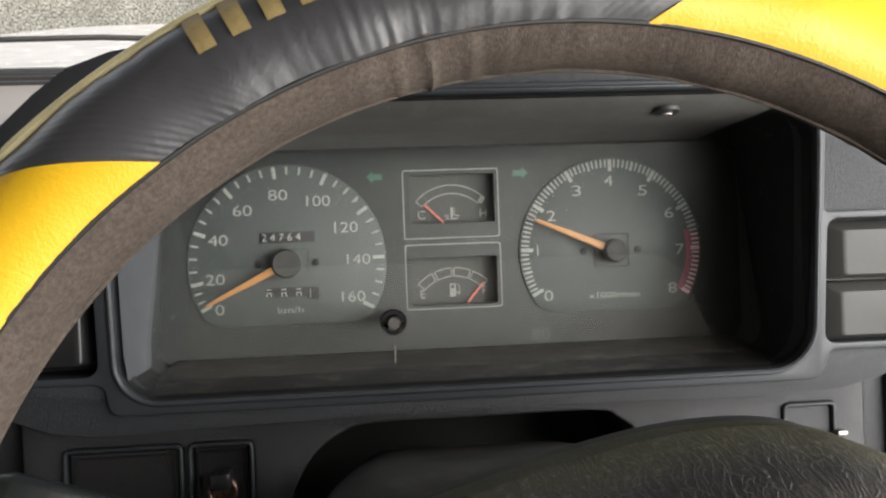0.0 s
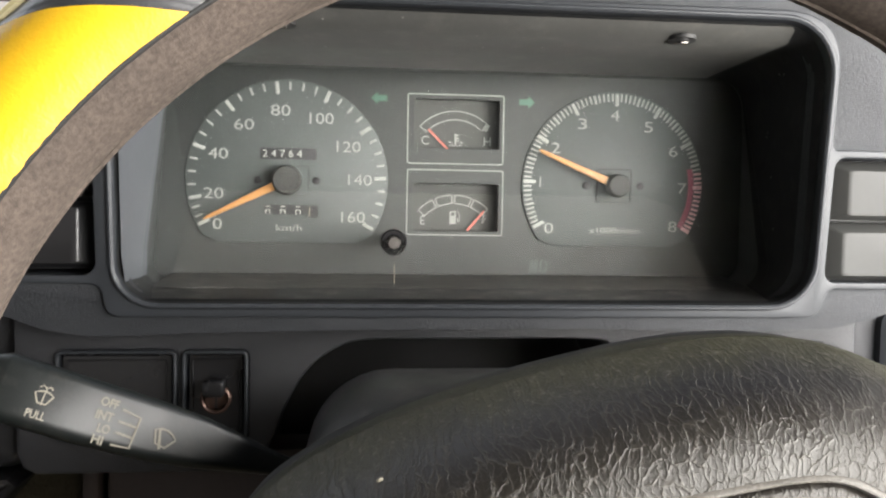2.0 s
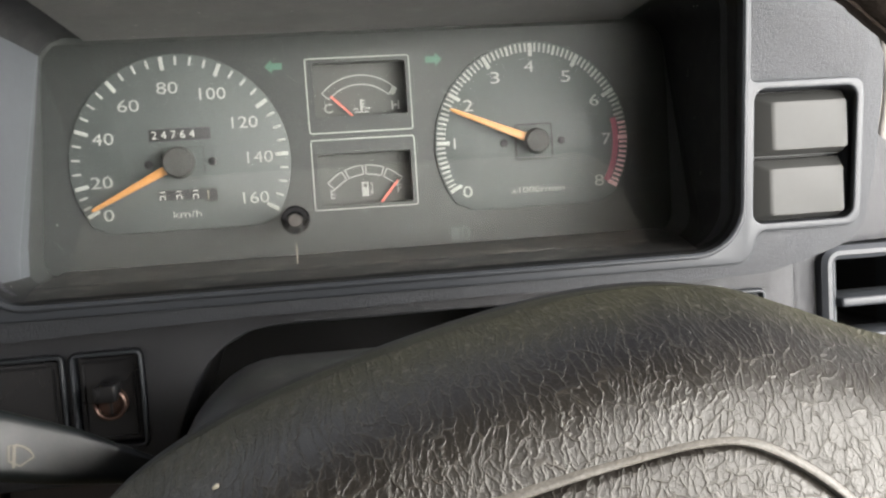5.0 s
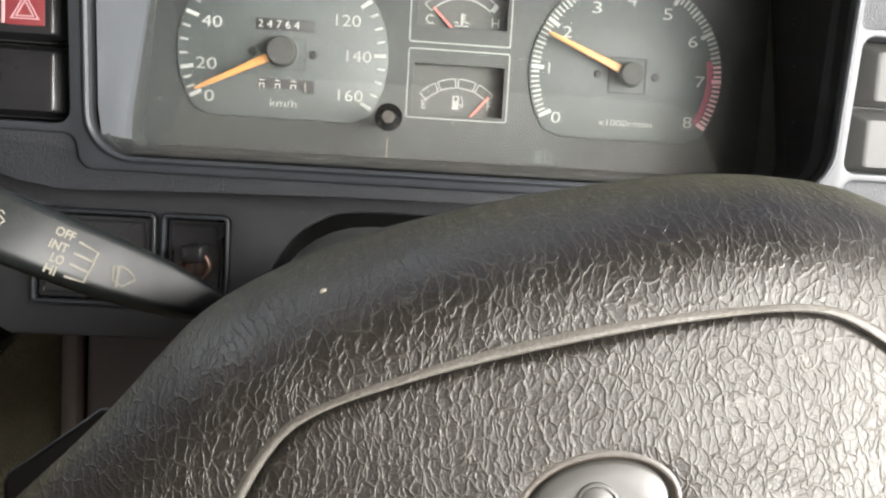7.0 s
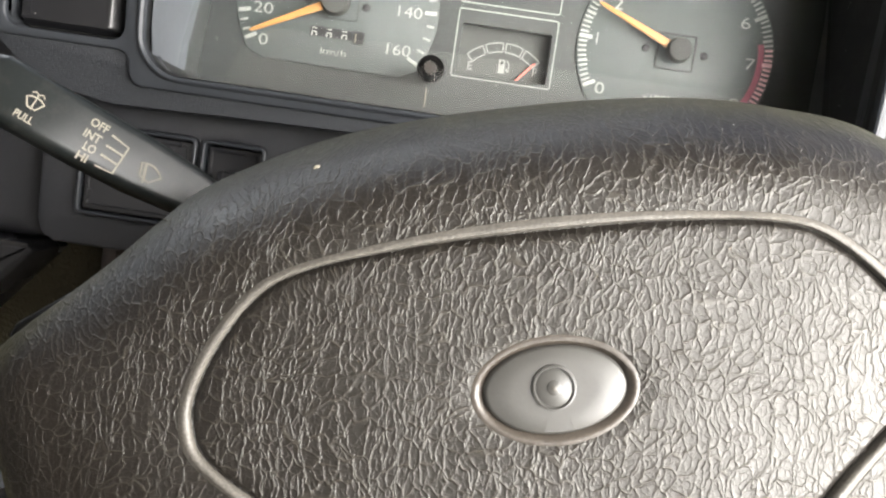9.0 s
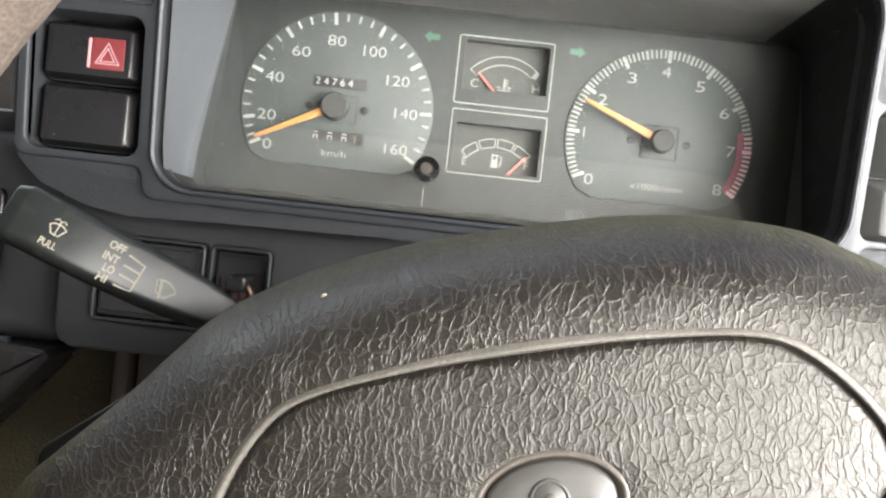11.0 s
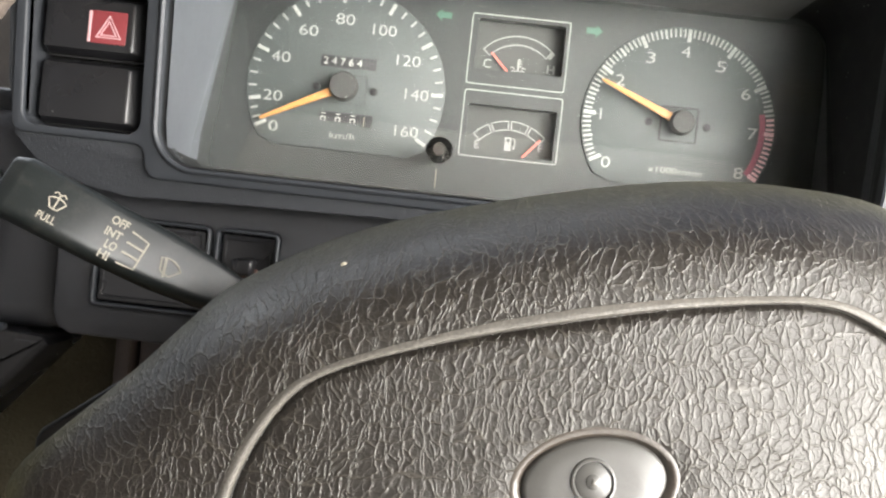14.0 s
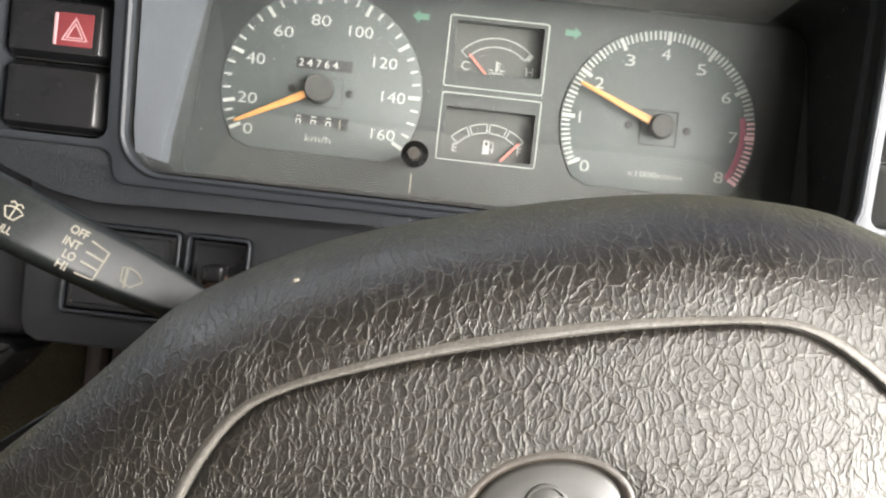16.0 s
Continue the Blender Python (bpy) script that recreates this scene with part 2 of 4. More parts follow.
M_BONE = material("worn_cream_print", (0.17, 0.155, 0.12), 0.6, stain=0.25, stain_scale=300, fine=0.25)
M_ORANGE = material("orange_needle_paint", (0.30, 0.140, 0.040), 0.5, stain=0.12)
M_RED = material("faded_red_paint", (0.42, 0.10, 0.07), 0.5, stain=0.15)
M_MAROON = material("maroon_print", (0.17, 0.045, 0.065), 0.7, stain=0.1)
M_PINK = material("pale_red_print", (0.45, 0.27, 0.28), 0.7, stain=0.1)
M_GREEN = material("green_lens", (0.036, 0.088, 0.060), 0.5, stain=0.1)
M_UNLIT = material("unlit_arrow", (0.075, 0.092, 0.083), 0.5, stain=0.1)
M_HAZARD = material("hazard_red_plastic", (0.17, 0.030, 0.034), 0.3, stain=0.12)
M_HUB = material("needle_hub_plastic", (0.036, 0.036, 0.034), 0.7, spec=0.2, stain=0.1)
M_PAD = hide("moulded_wheel_pad", (0.0052, 0.0040, 0.0029), (0.021, 0.018, 0.014), 0.43, ((200, 0.25, 0.035, 0.9), (400, 0.58, 0.085, 1.0), (800, 0.75, 0.12, 0.35)), 0.00013, (0.048, 0.046, 0.024))
M_RECESS = material("scuffed_brown_rubber", (0.034, 0.028, 0.022), 0.42, grain=0.0001, grain_scale=700, stain=0.5, stain_scale=120, fine=0.3)
M_BEAD = material("worn_pad_bead", (0.062, 0.057, 0.049), 0.54, grain=0.00018, grain_scale=1100, stain=0.4, stain_scale=120, fine=0.3, spec=0.4)
M_SUEDE = material("brown_suede", (0.060, 0.048, 0.040), 0.9, grain=0.00025, grain_scale=2200, stain=0.35, stain_scale=60, fine=0.28, spec=0.2)
M_COVER = leather("black_cover_leather", (0.034, 0.034, 0.037), 0.38, 190, 0.7, 0.00006, (1.0, 1.0, 0.4), fine=0.00004)
M_YELLOW = leather("yellow_cover_leather", (0.58, 0.345, 0.008), 0.42, 320, 0.4, 0.00003, fine=0.00007, stain=0.08)
M_PIPING = material("faded_lit_cream_edging", (0.42, 0.37, 0.20), 0.5, stain=0.35, stain_scale=90, grain=0.0001, grain_scale=900)
M_TAN = material("dirty_yellow_leather", (0.27, 0.20, 0.080), 0.6, stain=0.3, stain_scale=150, grain=0.0002, grain_scale=600)
M_COLUMN = material("dusty_column_plastic", (0.017, 0.0165, 0.016), 0.42, spec=0.5, grain=0.00005, grain_scale=900, dust=0.18, specks=0.15)
M_GLOSS = material("glossy_black_plastic", (0.003, 0.003, 0.003), 0.12, spec=0.4, stain=0.1)
M_PIN = material("dark_worn_metal", (0.16, 0.15, 0.14), 0.22, metal=0.9, stain=0.4, stain_scale=300)
M_COPPER = material("dull_copper_metal", (0.105, 0.066, 0.052), 0.4, metal=0.7, stain=0.3, stain_scale=200)
M_HOOD = material("matt_lit_hood_plastic", (0.046, 0.046, 0.043), 0.6, grain=0.00003, grain_scale=1200, dust=0.10, specks=0.06)
M_STALK = material("stalk_plastic", (0.0065, 0.0082, 0.0082), 0.38, spec=0.36, stain=0.2, stain_scale=80, fine=0.12, grain=0.00002, grain_scale=900, dust=0.05, specks=0.04)
M_BADGE = material("grey_badge_plastic", (0.034, 0.033, 0.030), 0.42, stain=0.15, stain_scale=120, grain=0.00003, grain_scale=700)
M_CARPET = material("olive_carpet", (0.040, 0.036, 0.024), 0.95, grain=0.0015, grain_scale=500, stain=0.3, spec=0.1)
M_KNEE = material("brown_kick_panel", (0.040, 0.030, 0.026), 0.6, grain=0.00008, grain_scale=900)
M_HEADLINER = material("pale_headliner", (0.30, 0.29, 0.28), 0.9, grain=0.0005, grain_scale=400)
M_TRIM = material("grey_door_trim", (0.16, 0.15, 0.14), 0.7, grain=0.0002, grain_scale=600)
M_BOOT = material("grey_folded_fabric", (0.07, 0.065, 0.06), 0.8, stain=0.4, stain_scale=60, fine=0.2, grain=0.0002, grain_scale=900)
M_RUBBER = material("black_rubber", (0.02, 0.02, 0.02), 0.5, stain=0.15)
M_BODY = material("white_car_paint", (0.78, 0.79, 0.80), 0.25, stain=0.04, coat=0.5)
M_GROUND = material("dusty_ground", (0.46, 0.44, 0.40), 0.9, stain=0.3, stain_scale=1.5, grain=0.01, grain_scale=40)
M_BUSH = material("far_greenery", (0.26, 0.27, 0.25), 0.8, stain=0.95, stain_scale=3, fine=0.9)

M_LENS = bpy.data.materials.new("clear_lens")
M_LENS.use_nodes = True
lb = M_LENS.node_tree.nodes["Principled BSDF"]
lb.inputs["Transmission Weight"].default_value = 1.0
lb.inputs["Roughness"].default_value = 0.03
lb.inputs["IOR"].default_value = 1.45
lb.inputs["Base Color"].default_value = (0.96, 0.97, 0.96, 1)


# ---- building helpers ----
BASE = {}


def smooth(bm, sharp=40):
    for f in bm.faces:
        f.smooth = True
    for e in bm.edges:
        if len(e.link_faces) == 2 and e.calc_face_angle(0) > radians(sharp):
            e.smooth = False
    return bm


def as_mesh(name, bm, mat):
    if isinstance(bm, bmesh.types.BMesh):
        me = bpy.data.meshes.new(name)
        bmesh.ops.recalc_face_normals(bm, faces=bm.faces)
        smooth(bm)
        bm.to_mesh(me)
        bm.free()
    else:
        me = bm
    me.materials.clear()
    me.materials.append(mat)
    return me


def thing(name, base, label, category, group="", kind="", frame_m=None):
    """An Empty at the base of a thing; its parts are built in the dashboard's frame."""
    ob = new(name)
    ob.empty_display_size = 0.02
    ob.matrix_basis = (DASH if frame_m is None else frame_m) @ Matrix.Translation(base)
    BASE[ob] = Vector(base)
    return tagged(ob, label, category, group, kind)


def part(name, bm, mat, parent, label="", m=None):
    """Links a bmesh as one mesh object under a thing or a part; m: a pose of its own in the same frame."""
    me = as_mesh(name, bm, mat)
    ob = new(name, me)
    ob.parent = parent
    base = BASE[parent]
    if m is None:
        if not me.get("moved"):
            me.transform(Matrix.Translation(-base))
        BASE[ob] = base
    else:
        ob.matrix_basis = Matrix.Translation(-base) @ m
        BASE[ob] = Vector((0, 0, 0))
    return tagged(ob, label)


def structure(name, bm, mat, label, dash=True, category=""):
    ob = new(name, as_mesh(name, bm, mat))
    if dash:
        ob.matrix_basis = DASH
    return tagged(ob, label, category or name.split("_")[0], kind="structure")


def box(x0, x1, y0, y1, z0, z1, bevel=0.0, seg=2):
    bm = bmesh.new()
    bmesh.ops.create_cube(bm, size=1)
    for v in bm.verts:
        v.co = Vector(((x0 + x1) / 2 + v.co.x * (x1 - x0), (y0 + y1) / 2 + v.co.y * (y1 - y0), (z0 + z1) / 2 + v.co.z * (z1 - z0)))
    if bevel:
        bmesh.ops.bevel(bm, geom=list(bm.edges), offset=bevel, segments=seg, profile=0.5, affect="EDGES")
    return bm


def loft(loops, cap_start=False, cap_end=False, closed=True, ring=False):
    """Skins closed loops of equal length, one after another."""
    bm = bmesh.new()
    rows = [[bm.verts.new(p) for p in loop] for loop in loops]
    pairs = list(zip(rows, rows[1:])) + ([(rows[-1], rows[0])] if ring else [])
    for a, b in pairs:
        n = len(a)
        for i in range(n if closed else n - 1):
            j = (i + 1) % n
            bm.faces.new((a[i], a[j], b[j], b[i]))
    if cap_start:
        bm.faces.new(rows[0])
    if cap_end:
        bm.faces.new(rows[-1][::-1])
    return bm


def rounded(x0, x1, z0, z1, r, n=6):
    """The outline of a rounded rectangle; r: one radius, or four from the lower left, counter-clockwise."""
    rs = [r] * 4 if not isinstance(r, (list, tuple)) else r
    out = []
    for (cx, cz, a0), q in zip(((x0, z0, 180), (x1, z0, 270), (x1, z1, 0), (x0, z1, 90)), rs):
        ox, oz = cx + (q if cx == x0 else -q), cz + (q if cz == z0 else -q)
        for k in range(n + 1):
            a = radians(a0 + 90 * k / n)
            out.append((ox + q * math.cos(a), oz + q * math.sin(a)))
    return out


def fillet(corners, n=5):
    """A closed outline through (x, z, radius) corners, each rounded off."""
    out = []
    for k, (x, z, r) in enumerate(corners):
        p, a, b = Vector((x, z)), Vector(corners[k - 1][:2]), Vector(corners[(k + 1) % len(corners)][:2])
        u, v = (a - p).normalized(), (b - p).normalized()
        half = math.acos(max(-1.0, min(1.0, u.dot(v)))) / 2
        d = min(r / math.tan(half), 0.45 * (a - p).length, 0.45 * (b - p).length)
        s0, s1 = p + u * d, p + v * d
        out += [tuple((1 - q) ** 2 * s0 + 2 * q * (1 - q) * p + q * q * s1) for q in (i / n for i in range(n + 1))]
    return out


def grow(outline, d):
    """The outline moved outwards by d."""
    n, out = len(outline), []
    for i in range(n):
        p, q = Vector(outline[i - 1]), Vector(outline[(i + 1) % n])
        t = (q - p).normalized() if (q - p).length > 1e-9 else Vector((1, 0))
        out.append((outline[i][0] + t.y * d, outline[i][1] - t.x * d))
    return out


def plate(outline, y0, y1, edge=0.0006):
    """A plate of an outline in x and z, from y0 (front) to y1, with a rounded front edge."""
    return loft([[(x, y1, z) for x, z in outline], [(x, y0 + edge, z) for x, z in outline],
                 [(x, y0 + edge * 0.3, z) for x, z in grow(outline, -edge * 0.3)], [(x, y0, z) for x, z in grow(outline, -edge)]]
                + ([[(x, y0, z) for x, z in grow(outline, -edge * 2)]] if edge >= 0.0005 else []), True, True)


def frame_ring(outline, width, y0, y1, edge=0.0005):
    """A raised frame along an outline, rounded in front."""
    o, i = outline, grow(outline, -width)
    return loft([[(x, y1, z) for x, z in o], [(x, y0 + edge, z) for x, z in o], [(x, y0, z) for x, z in grow(o, -edge)],
                 [(x, y0, z) for x, z in grow(i, edge)], [(x, y0 + edge, z) for x, z in i], [(x, y1, z) for x, z in i]], ring=True)


def disc(cx, cz, r, y0, y1, n=32, edge=0.0004):
    return plate([(cx + r * math.cos(2 * math.pi * k / n), cz + r * math.sin(2 * math.pi * k / n)) for k in range(n)], y0, y1, edge)


def tube(points, radius, n=10, caps=True):
    """A round bar along points; radius: one, or one for each point."""
    pts = [Vector(p) for p in points]
    loops, up = [], None
    for i, p in enumerate(pts):
        t = (pts[min(i + 1, len(pts) - 1)] - pts[max(i - 1, 0)]).normalized()
        a = t.orthogonal().normalized() if up is None else (up - up.dot(t) * t).normalized()
        up = a
        b = t.cross(a)
        r = radius[i] if isinstance(radius, (list, tuple)) else radius
        loops.append([p + r * (math.cos(2 * math.pi * k / n) * a + math.sin(2 * math.pi * k / n) * b) for k in range(n)])
    return loft(loops, caps, caps)


def spline(points, steps=8, closed=False):
    """A smooth curve through points."""
    pts = [Vector(p) for p in points]
    n, out = len(pts), []
    for i in range(n if closed else n - 1):
        p0, p1, p2, p3 = (pts[(i + k) % n] if closed else pts[max(0, min(n - 1, i + k))] for k in (-1, 0, 1, 2))
        for k in range(steps):
            t = k / steps
            out.append(0.5 * ((2 * p1) + (p2 - p0) * t + (2 * p0 - 5 * p1 + 4 * p2 - p3) * t * t + (3 * p1 - p0 - 3 * p2 + p3) * t**3))
    return out if closed else out + [pts[-1]]


def join(*parts):
    """Several bmeshes as one."""
    bm = bmesh.new()
    for p in parts:
        me = bpy.data.meshes.new("joined")
        p.to_mesh(me)
        p.free()
        bm.from_mesh(me)
        bpy.data.meshes.remove(me)
    return bm


def lettering(text, size, width=None, shear=0.0, bold=0.0):
    """Flat raised letters, centred, as a mesh in the plane y = 0 that faces the driver."""
    cu = bpy.data.curves.new("lettering", "FONT")
    cu.body, cu.size, cu.align_x, cu.align_y, cu.extrude, cu.shear = text, size, "CENTER", "CENTER", 0.00006, shear
    cu.resolution_u, cu.offset = 4, bold
    ob = new("lettering", cu)
    bpy.context.view_layer.update()
    me = bpy.data.meshes.new_from_object(ob.evaluated_get(bpy.context.evaluated_depsgraph_get()))
    bpy.data.objects.remove(ob)
    bpy.data.curves.remove(cu)
    xs = [v.co.x for v in me.vertices]
    ys = [v.co.y for v in me.vertices]
    sx = width / (max(xs) - min(xs)) if width else 1.0
    me.transform(Matrix.Translation((-(max(xs) + min(xs)) / 2 * sx, 0, 0)) @ Matrix.Diagonal((sx, 1, 1, 1)) @ Matrix.Translation((0, -(max(ys) + min(ys)) / 2, 0)))
    me.transform(Matrix.Rotation(radians(90), 4, "X"))
    return me


def line(points, width, y, thick=0.0002, closed=False):
    """A printed line through points in x and z."""
    n, L, R = len(points), [], []
    for i in range(n):
        p = Vector(points[i - 1] if (closed or i) else points[i])
        q = Vector(points[(i + 1) % n] if (closed or i < n - 1) else points[i])
        t = (q - p).normalized()
        w = Vector((-t.y, t.x)) * width / 2
        L.append(Vector(points[i]) + w)
        R.append(Vector(points[i]) - w)
    loops = [[(a.x, y, a.y), (b.x, y, b.y), (b.x, y + thick, b.y), (a.x, y + thick, a.y)] for a, b in zip(L, R)]
    return loft(loops, not closed, not closed, ring=closed)


def arc(cx, cz, r, a0, a1, n=16):
    return [(cx + r * math.cos(radians(a0 + (a1 - a0) * k / n)), cz + r * math.sin(radians(a0 + (a1 - a0) * k / n))) for k in range(n + 1)]


def at(x, y, z, turn=0.0):
    """A pose in the plane of the dials, turned counter-clockwise as the driver sees it."""
    return Matrix.Translation((x, y, z)) @ Matrix.Rotation(radians(-turn), 4, "Y")


def carve(mesh, cutters, bevel=0.0, seg=3, angle=50):
    """A solid with other solids cut out of it and its sharp edges rounded."""
    ob = new("solid", mesh)
    tools = []
    for c in cutters:
        t = new("tool", c)
        tools.append(t)
        md = ob.modifiers.new("cut", "BOOLEAN")
        md.operation, md.object, md.solver = "DIFFERENCE", t, "EXACT"
    if bevel:
        md = ob.modifiers.new("round", "BEVEL")
        md.width, md.segments, md.limit_method, md.angle_limit = bevel, seg, "ANGLE", radians(angle)
    bpy.context.view_layer.update()
    me = bpy.data.meshes.new_from_object(ob.evaluated_get(bpy.context.evaluated_depsgraph_get()))
    for o in tools + [ob]:
        bpy.data.objects.remove(o)
    bm = bmesh.new()
    bm.from_mesh(me)
    bpy.data.meshes.remove(me)
    return bm


def solid(bm):
    me = bpy.data.meshes.new("solid")
    bmesh.ops.recalc_face_normals(bm, faces=bm.faces)
    bm.to_mesh(me)
    bm.free()
    return me


# ---- the cabin, upright ----
def slab(name, x0, x1, y0, y1, z0, z1, mat, label, category):
    return structure(name, box(x0, x1, y0, y1, z0, z1, 0.004), mat, label, dash=False, category=category)


slab("ground", -60, 60, -60, 60, -0.45, -0.35, M_GROUND, "dusty pale ground outside the parked car", "ground")
slab("floor", -1.0, 0.52, -1.7, 0.62, -0.03, 0.0, M_CARPET, "worn olive carpet on the car floor", "floor")
slab("ceiling", -1.0, 0.46, -1.7, -0.02, 1.16, 1.19, M_HEADLINER, "pale fabric headliner of the car roof", "ceiling")
slab("wall_front", -1.0, 0.52, 0.60, 0.63, 0.0, 0.62, M_BLACK, "black bulkhead behind the dashboard", "wall")
slab("wall_rear", -1.0, 0.54, -1.73, -1.70, 0.0, 0.70, M_TRIM, "grey trim at the back of the cabin", "wall")
slab("wall_left", -1.03, -1.0, -1.7, 0.62, 0.0, 0.74, M_TRIM, "grey trim of the passenger door", "wall")
slab("wall_left_rear_post", -1.03, -1.0, -1.7, -1.0, 0.74, 1.18, M_TRIM, "grey trimmed roof post beside the passenger door", "wall")
slab("wall_left_front_post", -1.03, -1.0, 0.05, 0.16, 0.74, 1.18, M_TRIM, "grey trimmed roof post at the passenger side", "wall")
slab("wall_left_rail", -1.03, -1.0, -1.0, 0.05, 1.08, 1.18, M_TRIM, "grey trimmed roof rail at the passenger side", "wall")
slab("wall_right_sill", 0.42, 0.47, -1.7, 0.62, 0.0, 0.14, M_TRIM, "grey trimmed sill of the open driver door", "wall")
slab("wall_right_rear", 0.42, 0.46, -1.7, -1.35, 0.14, 1.18, M_TRIM, "grey trimmed post behind the driver seat", "wall")
slab("wall_right_front", 0.50, 0.54, 0.44, 0.68, 0.14, 0.66, M_TRIM, "grey kick panel ahead of the driver door", "wall")


# ---- dashboard body ----
def lean(bm):
    for v in bm.verts:
        k = min(1.0, max(0.0, -v.co.y / 0.09))
        v.co.y -= 0.1 * (v.co.z - 0.58) * k
    return bm


HOUSING = [(-0.2205, 0.600), (-0.2165, 0.576), (-0.206, 0.5655), (-0.185, 0.5575), (-0.166, 0.5545), (-0.12, 0.5560), (-0.05, 0.5575),
           (0.05, 0.5580), (0.12, 0.5565), (0.165, 0.5580), (0.1825, 0.5620), (0.203, 0.5690), (0.2105, 0.577), (0.2142, 0.600), (0.2168, 0.634),
           (0.2168, 0.6480), (0.2105, 0.6620), (0.1944, 0.6850), (0.1807, 0.6975), (0.167, 0.7080), (0.1486, 0.7147), (0.130, 0.7170), (0.0, 0.7180),
           (-0.130, 0.7175), (-0.1486, 0.7150), (-0.167, 0.7085), (-0.1807, 0.6983), (-0.1944, 0.6860), (-0.2140, 0.6630), (-0.2205, 0.6500), (-0.2215, 0.634)]
OPENING = rounded(-0.1545, 0.1515, 0.569, 0.6945, [0.017, 0.02, 0.024, 0.02], 8)
LEFT_BANK = rounded(-0.2128, -0.1622, 0.5808, 0.6415, 0.006)
RIGHT_BANK = rounded(0.1575, 0.2034, 0.5798, 0.6360, 0.005)


def prism(outline, y0, y1):
    return solid(loft([[(x, y, z) for x, z in outline] for y in (y1, y0)], True, True))


housing = thing("instrument_housing", (0, 0.02, 0.556), "dark blue-grey grained plastic instrument housing with a deep hooded opening", "dashboard")
part("shell", lean(carve(prism(HOUSING, -0.090, 0.14), [prism(OPENING, -0.2, -0.074), prism(grow(OPENING, 0.010), -0.0745, 0.03), prism(LEFT_BANK, -0.2, -0.058), prism(RIGHT_BANK, -0.2, -0.058)], 0.0035)),
     M_DASH, housing)
LIP = rounded(-0.1567, 0.1537, 0.5668, 0.6967, [0.019, 0.022, 0.026, 0.022], 8)
part("opening_lip", lean(frame_ring(LIP, 0.0024, -0.0945, -0.084, 0.0009)), M_LIP, housing, "smooth thin lip round the instrument opening")
TRIM = fillet([(-0.2175, 0.5772, 0.006), (-0.1600, 0.5772, 0.006), (-0.1590, 0.5632, 0.016), (0.1560, 0.5632, 0.018), (0.1600, 0.5765, 0.005), (0.2068, 0.5765, 0.007),
               (0.2068, 0.6394, 0.007), (0.1556, 0.6394, 0.003), (0.1556, 0.6986, 0.026), (-0.1590, 0.6986, 0.024), (-0.1590, 0.6468, 0.004), (-0.2175, 0.6468, 0.006)])
part("trim_surround", lean(carve(prism(TRIM, -0.0925, -0.086), [prism(OPENING, -0.2, 0.1), prism(LEFT_BANK, -0.2, 0.1), prism(RIGHT_BANK, -0.2, 0.1)], 0.0014, 3)), M_LIP, housing,
     "smooth raised trim round the opening and its switches")
front = grow(OPENING, -0.0006)
back = [(x + (0.09 * (z - 0.571) if x < -0.12 else 0.0), z) for x, z in rounded(-0.1605, 0.1605, 0.5715, 0.6810, [0.010, 0.012, 0.012, 0.010], 8)]


def lens_y(z):
    return -0.034 + (z - 0.572) * 0.29


def between(k):
    return [(p[0] + (q[0] - p[0]) * k, p[1] + (q[1] - p[1]) * k) for p, q in zip(front, back)]


rims = [[(x, -0.089 + (lens_y(z) + 0.089) * k, z) for x, z in between(0.6 * k)] for k in (0.0, 0.12, 0.35, 0.7, 1.0)]
rims = [rims[0]] + [[(x, y, min(z, 0.6872)) for x, y, z in loop] for loop in rims[1:]]
part("tunnel", lean(loft(rims)), M_TUNNEL, housing, "matt inner walls of the hood, coloured near black for their shade")
def cheek_point(k, z):
    """A place on the flat wall at the speedometer's side; k: 0 at the opening, 1 at the lens."""
    far = -0.1605 + 0.09 * (z - 0.571)
    return (-0.1535 + 0.6 * k * (far + 0.1539) + 0.0006 + 15.0 * max(0.0, 0.585 - z) ** 2, -0.087 + (lens_y(z) + 0.087) * k, z)


part("cheek", lean(loft([[cheek_point(k, z) for k in np.linspace(0, 1, 5)] for z in np.linspace(0.5755, 0.6835, 9)], closed=False)), M_CHEEK, housing, "smooth hood side wall, coloured paler blue-grey for the light on it")
part("lit_underside", lean(loft([[(x, -0.0885, 0.6925), (x, -0.082, 0.6866), (x, -0.04, 0.6854), (x, -0.003, 0.6842)] for x in np.linspace(-0.130, 0.136, 14)], closed=False)), M_HOOD, housing, "matt underside of the hood, coloured paler grey for bounced light")
rims = [[(x, lens_y(z) + (0.004 - lens_y(z)) * k, z) for x, z in between(0.6 + 0.4 * k)] for k in (0.0, 0.5, 1.0)]
part("dial_surround", lean(loft(rims)), M_FACE, housing, "dark grey walls behind the clear lens")
part("ledge", lean(loft([[(x, -0.083, 0.5702), (x, -0.040, 0.5722), (x, 0.000, 0.5745)] for x in (-0.150, -0.05, 0.05, 0.150)], closed=False)), M_LEDGE, housing,
     "dusty black ledge below the dials")
for x, y, z in ((0.0872, -0.0915, 0.6868), (-0.0870, -0.0915, 0.6868)):
    b = join(disc(0, 0, 0.0062, -0.0007, 0.001, 24, 0.0002), disc(0, 0, 0.0034, -0.0010, 0.001, 16, 0.0002))
    bmesh.ops.rotate(b, verts=b.verts, cent=(0, 0, 0), matrix=Matrix.Rotation(radians(84), 3, "X"))
    part("screw", b, M_BLACK, housing, "recessed dark screw under the hood", m=Matrix.Translation((x, y, z)))
    part("screw_head", box(x - 0.0012, x + 0.0024, y - 0.0012, y + 0.0012, z - 0.0016, z - 0.0008, 0.0003), M_PIN, housing, "worn metal screw head")


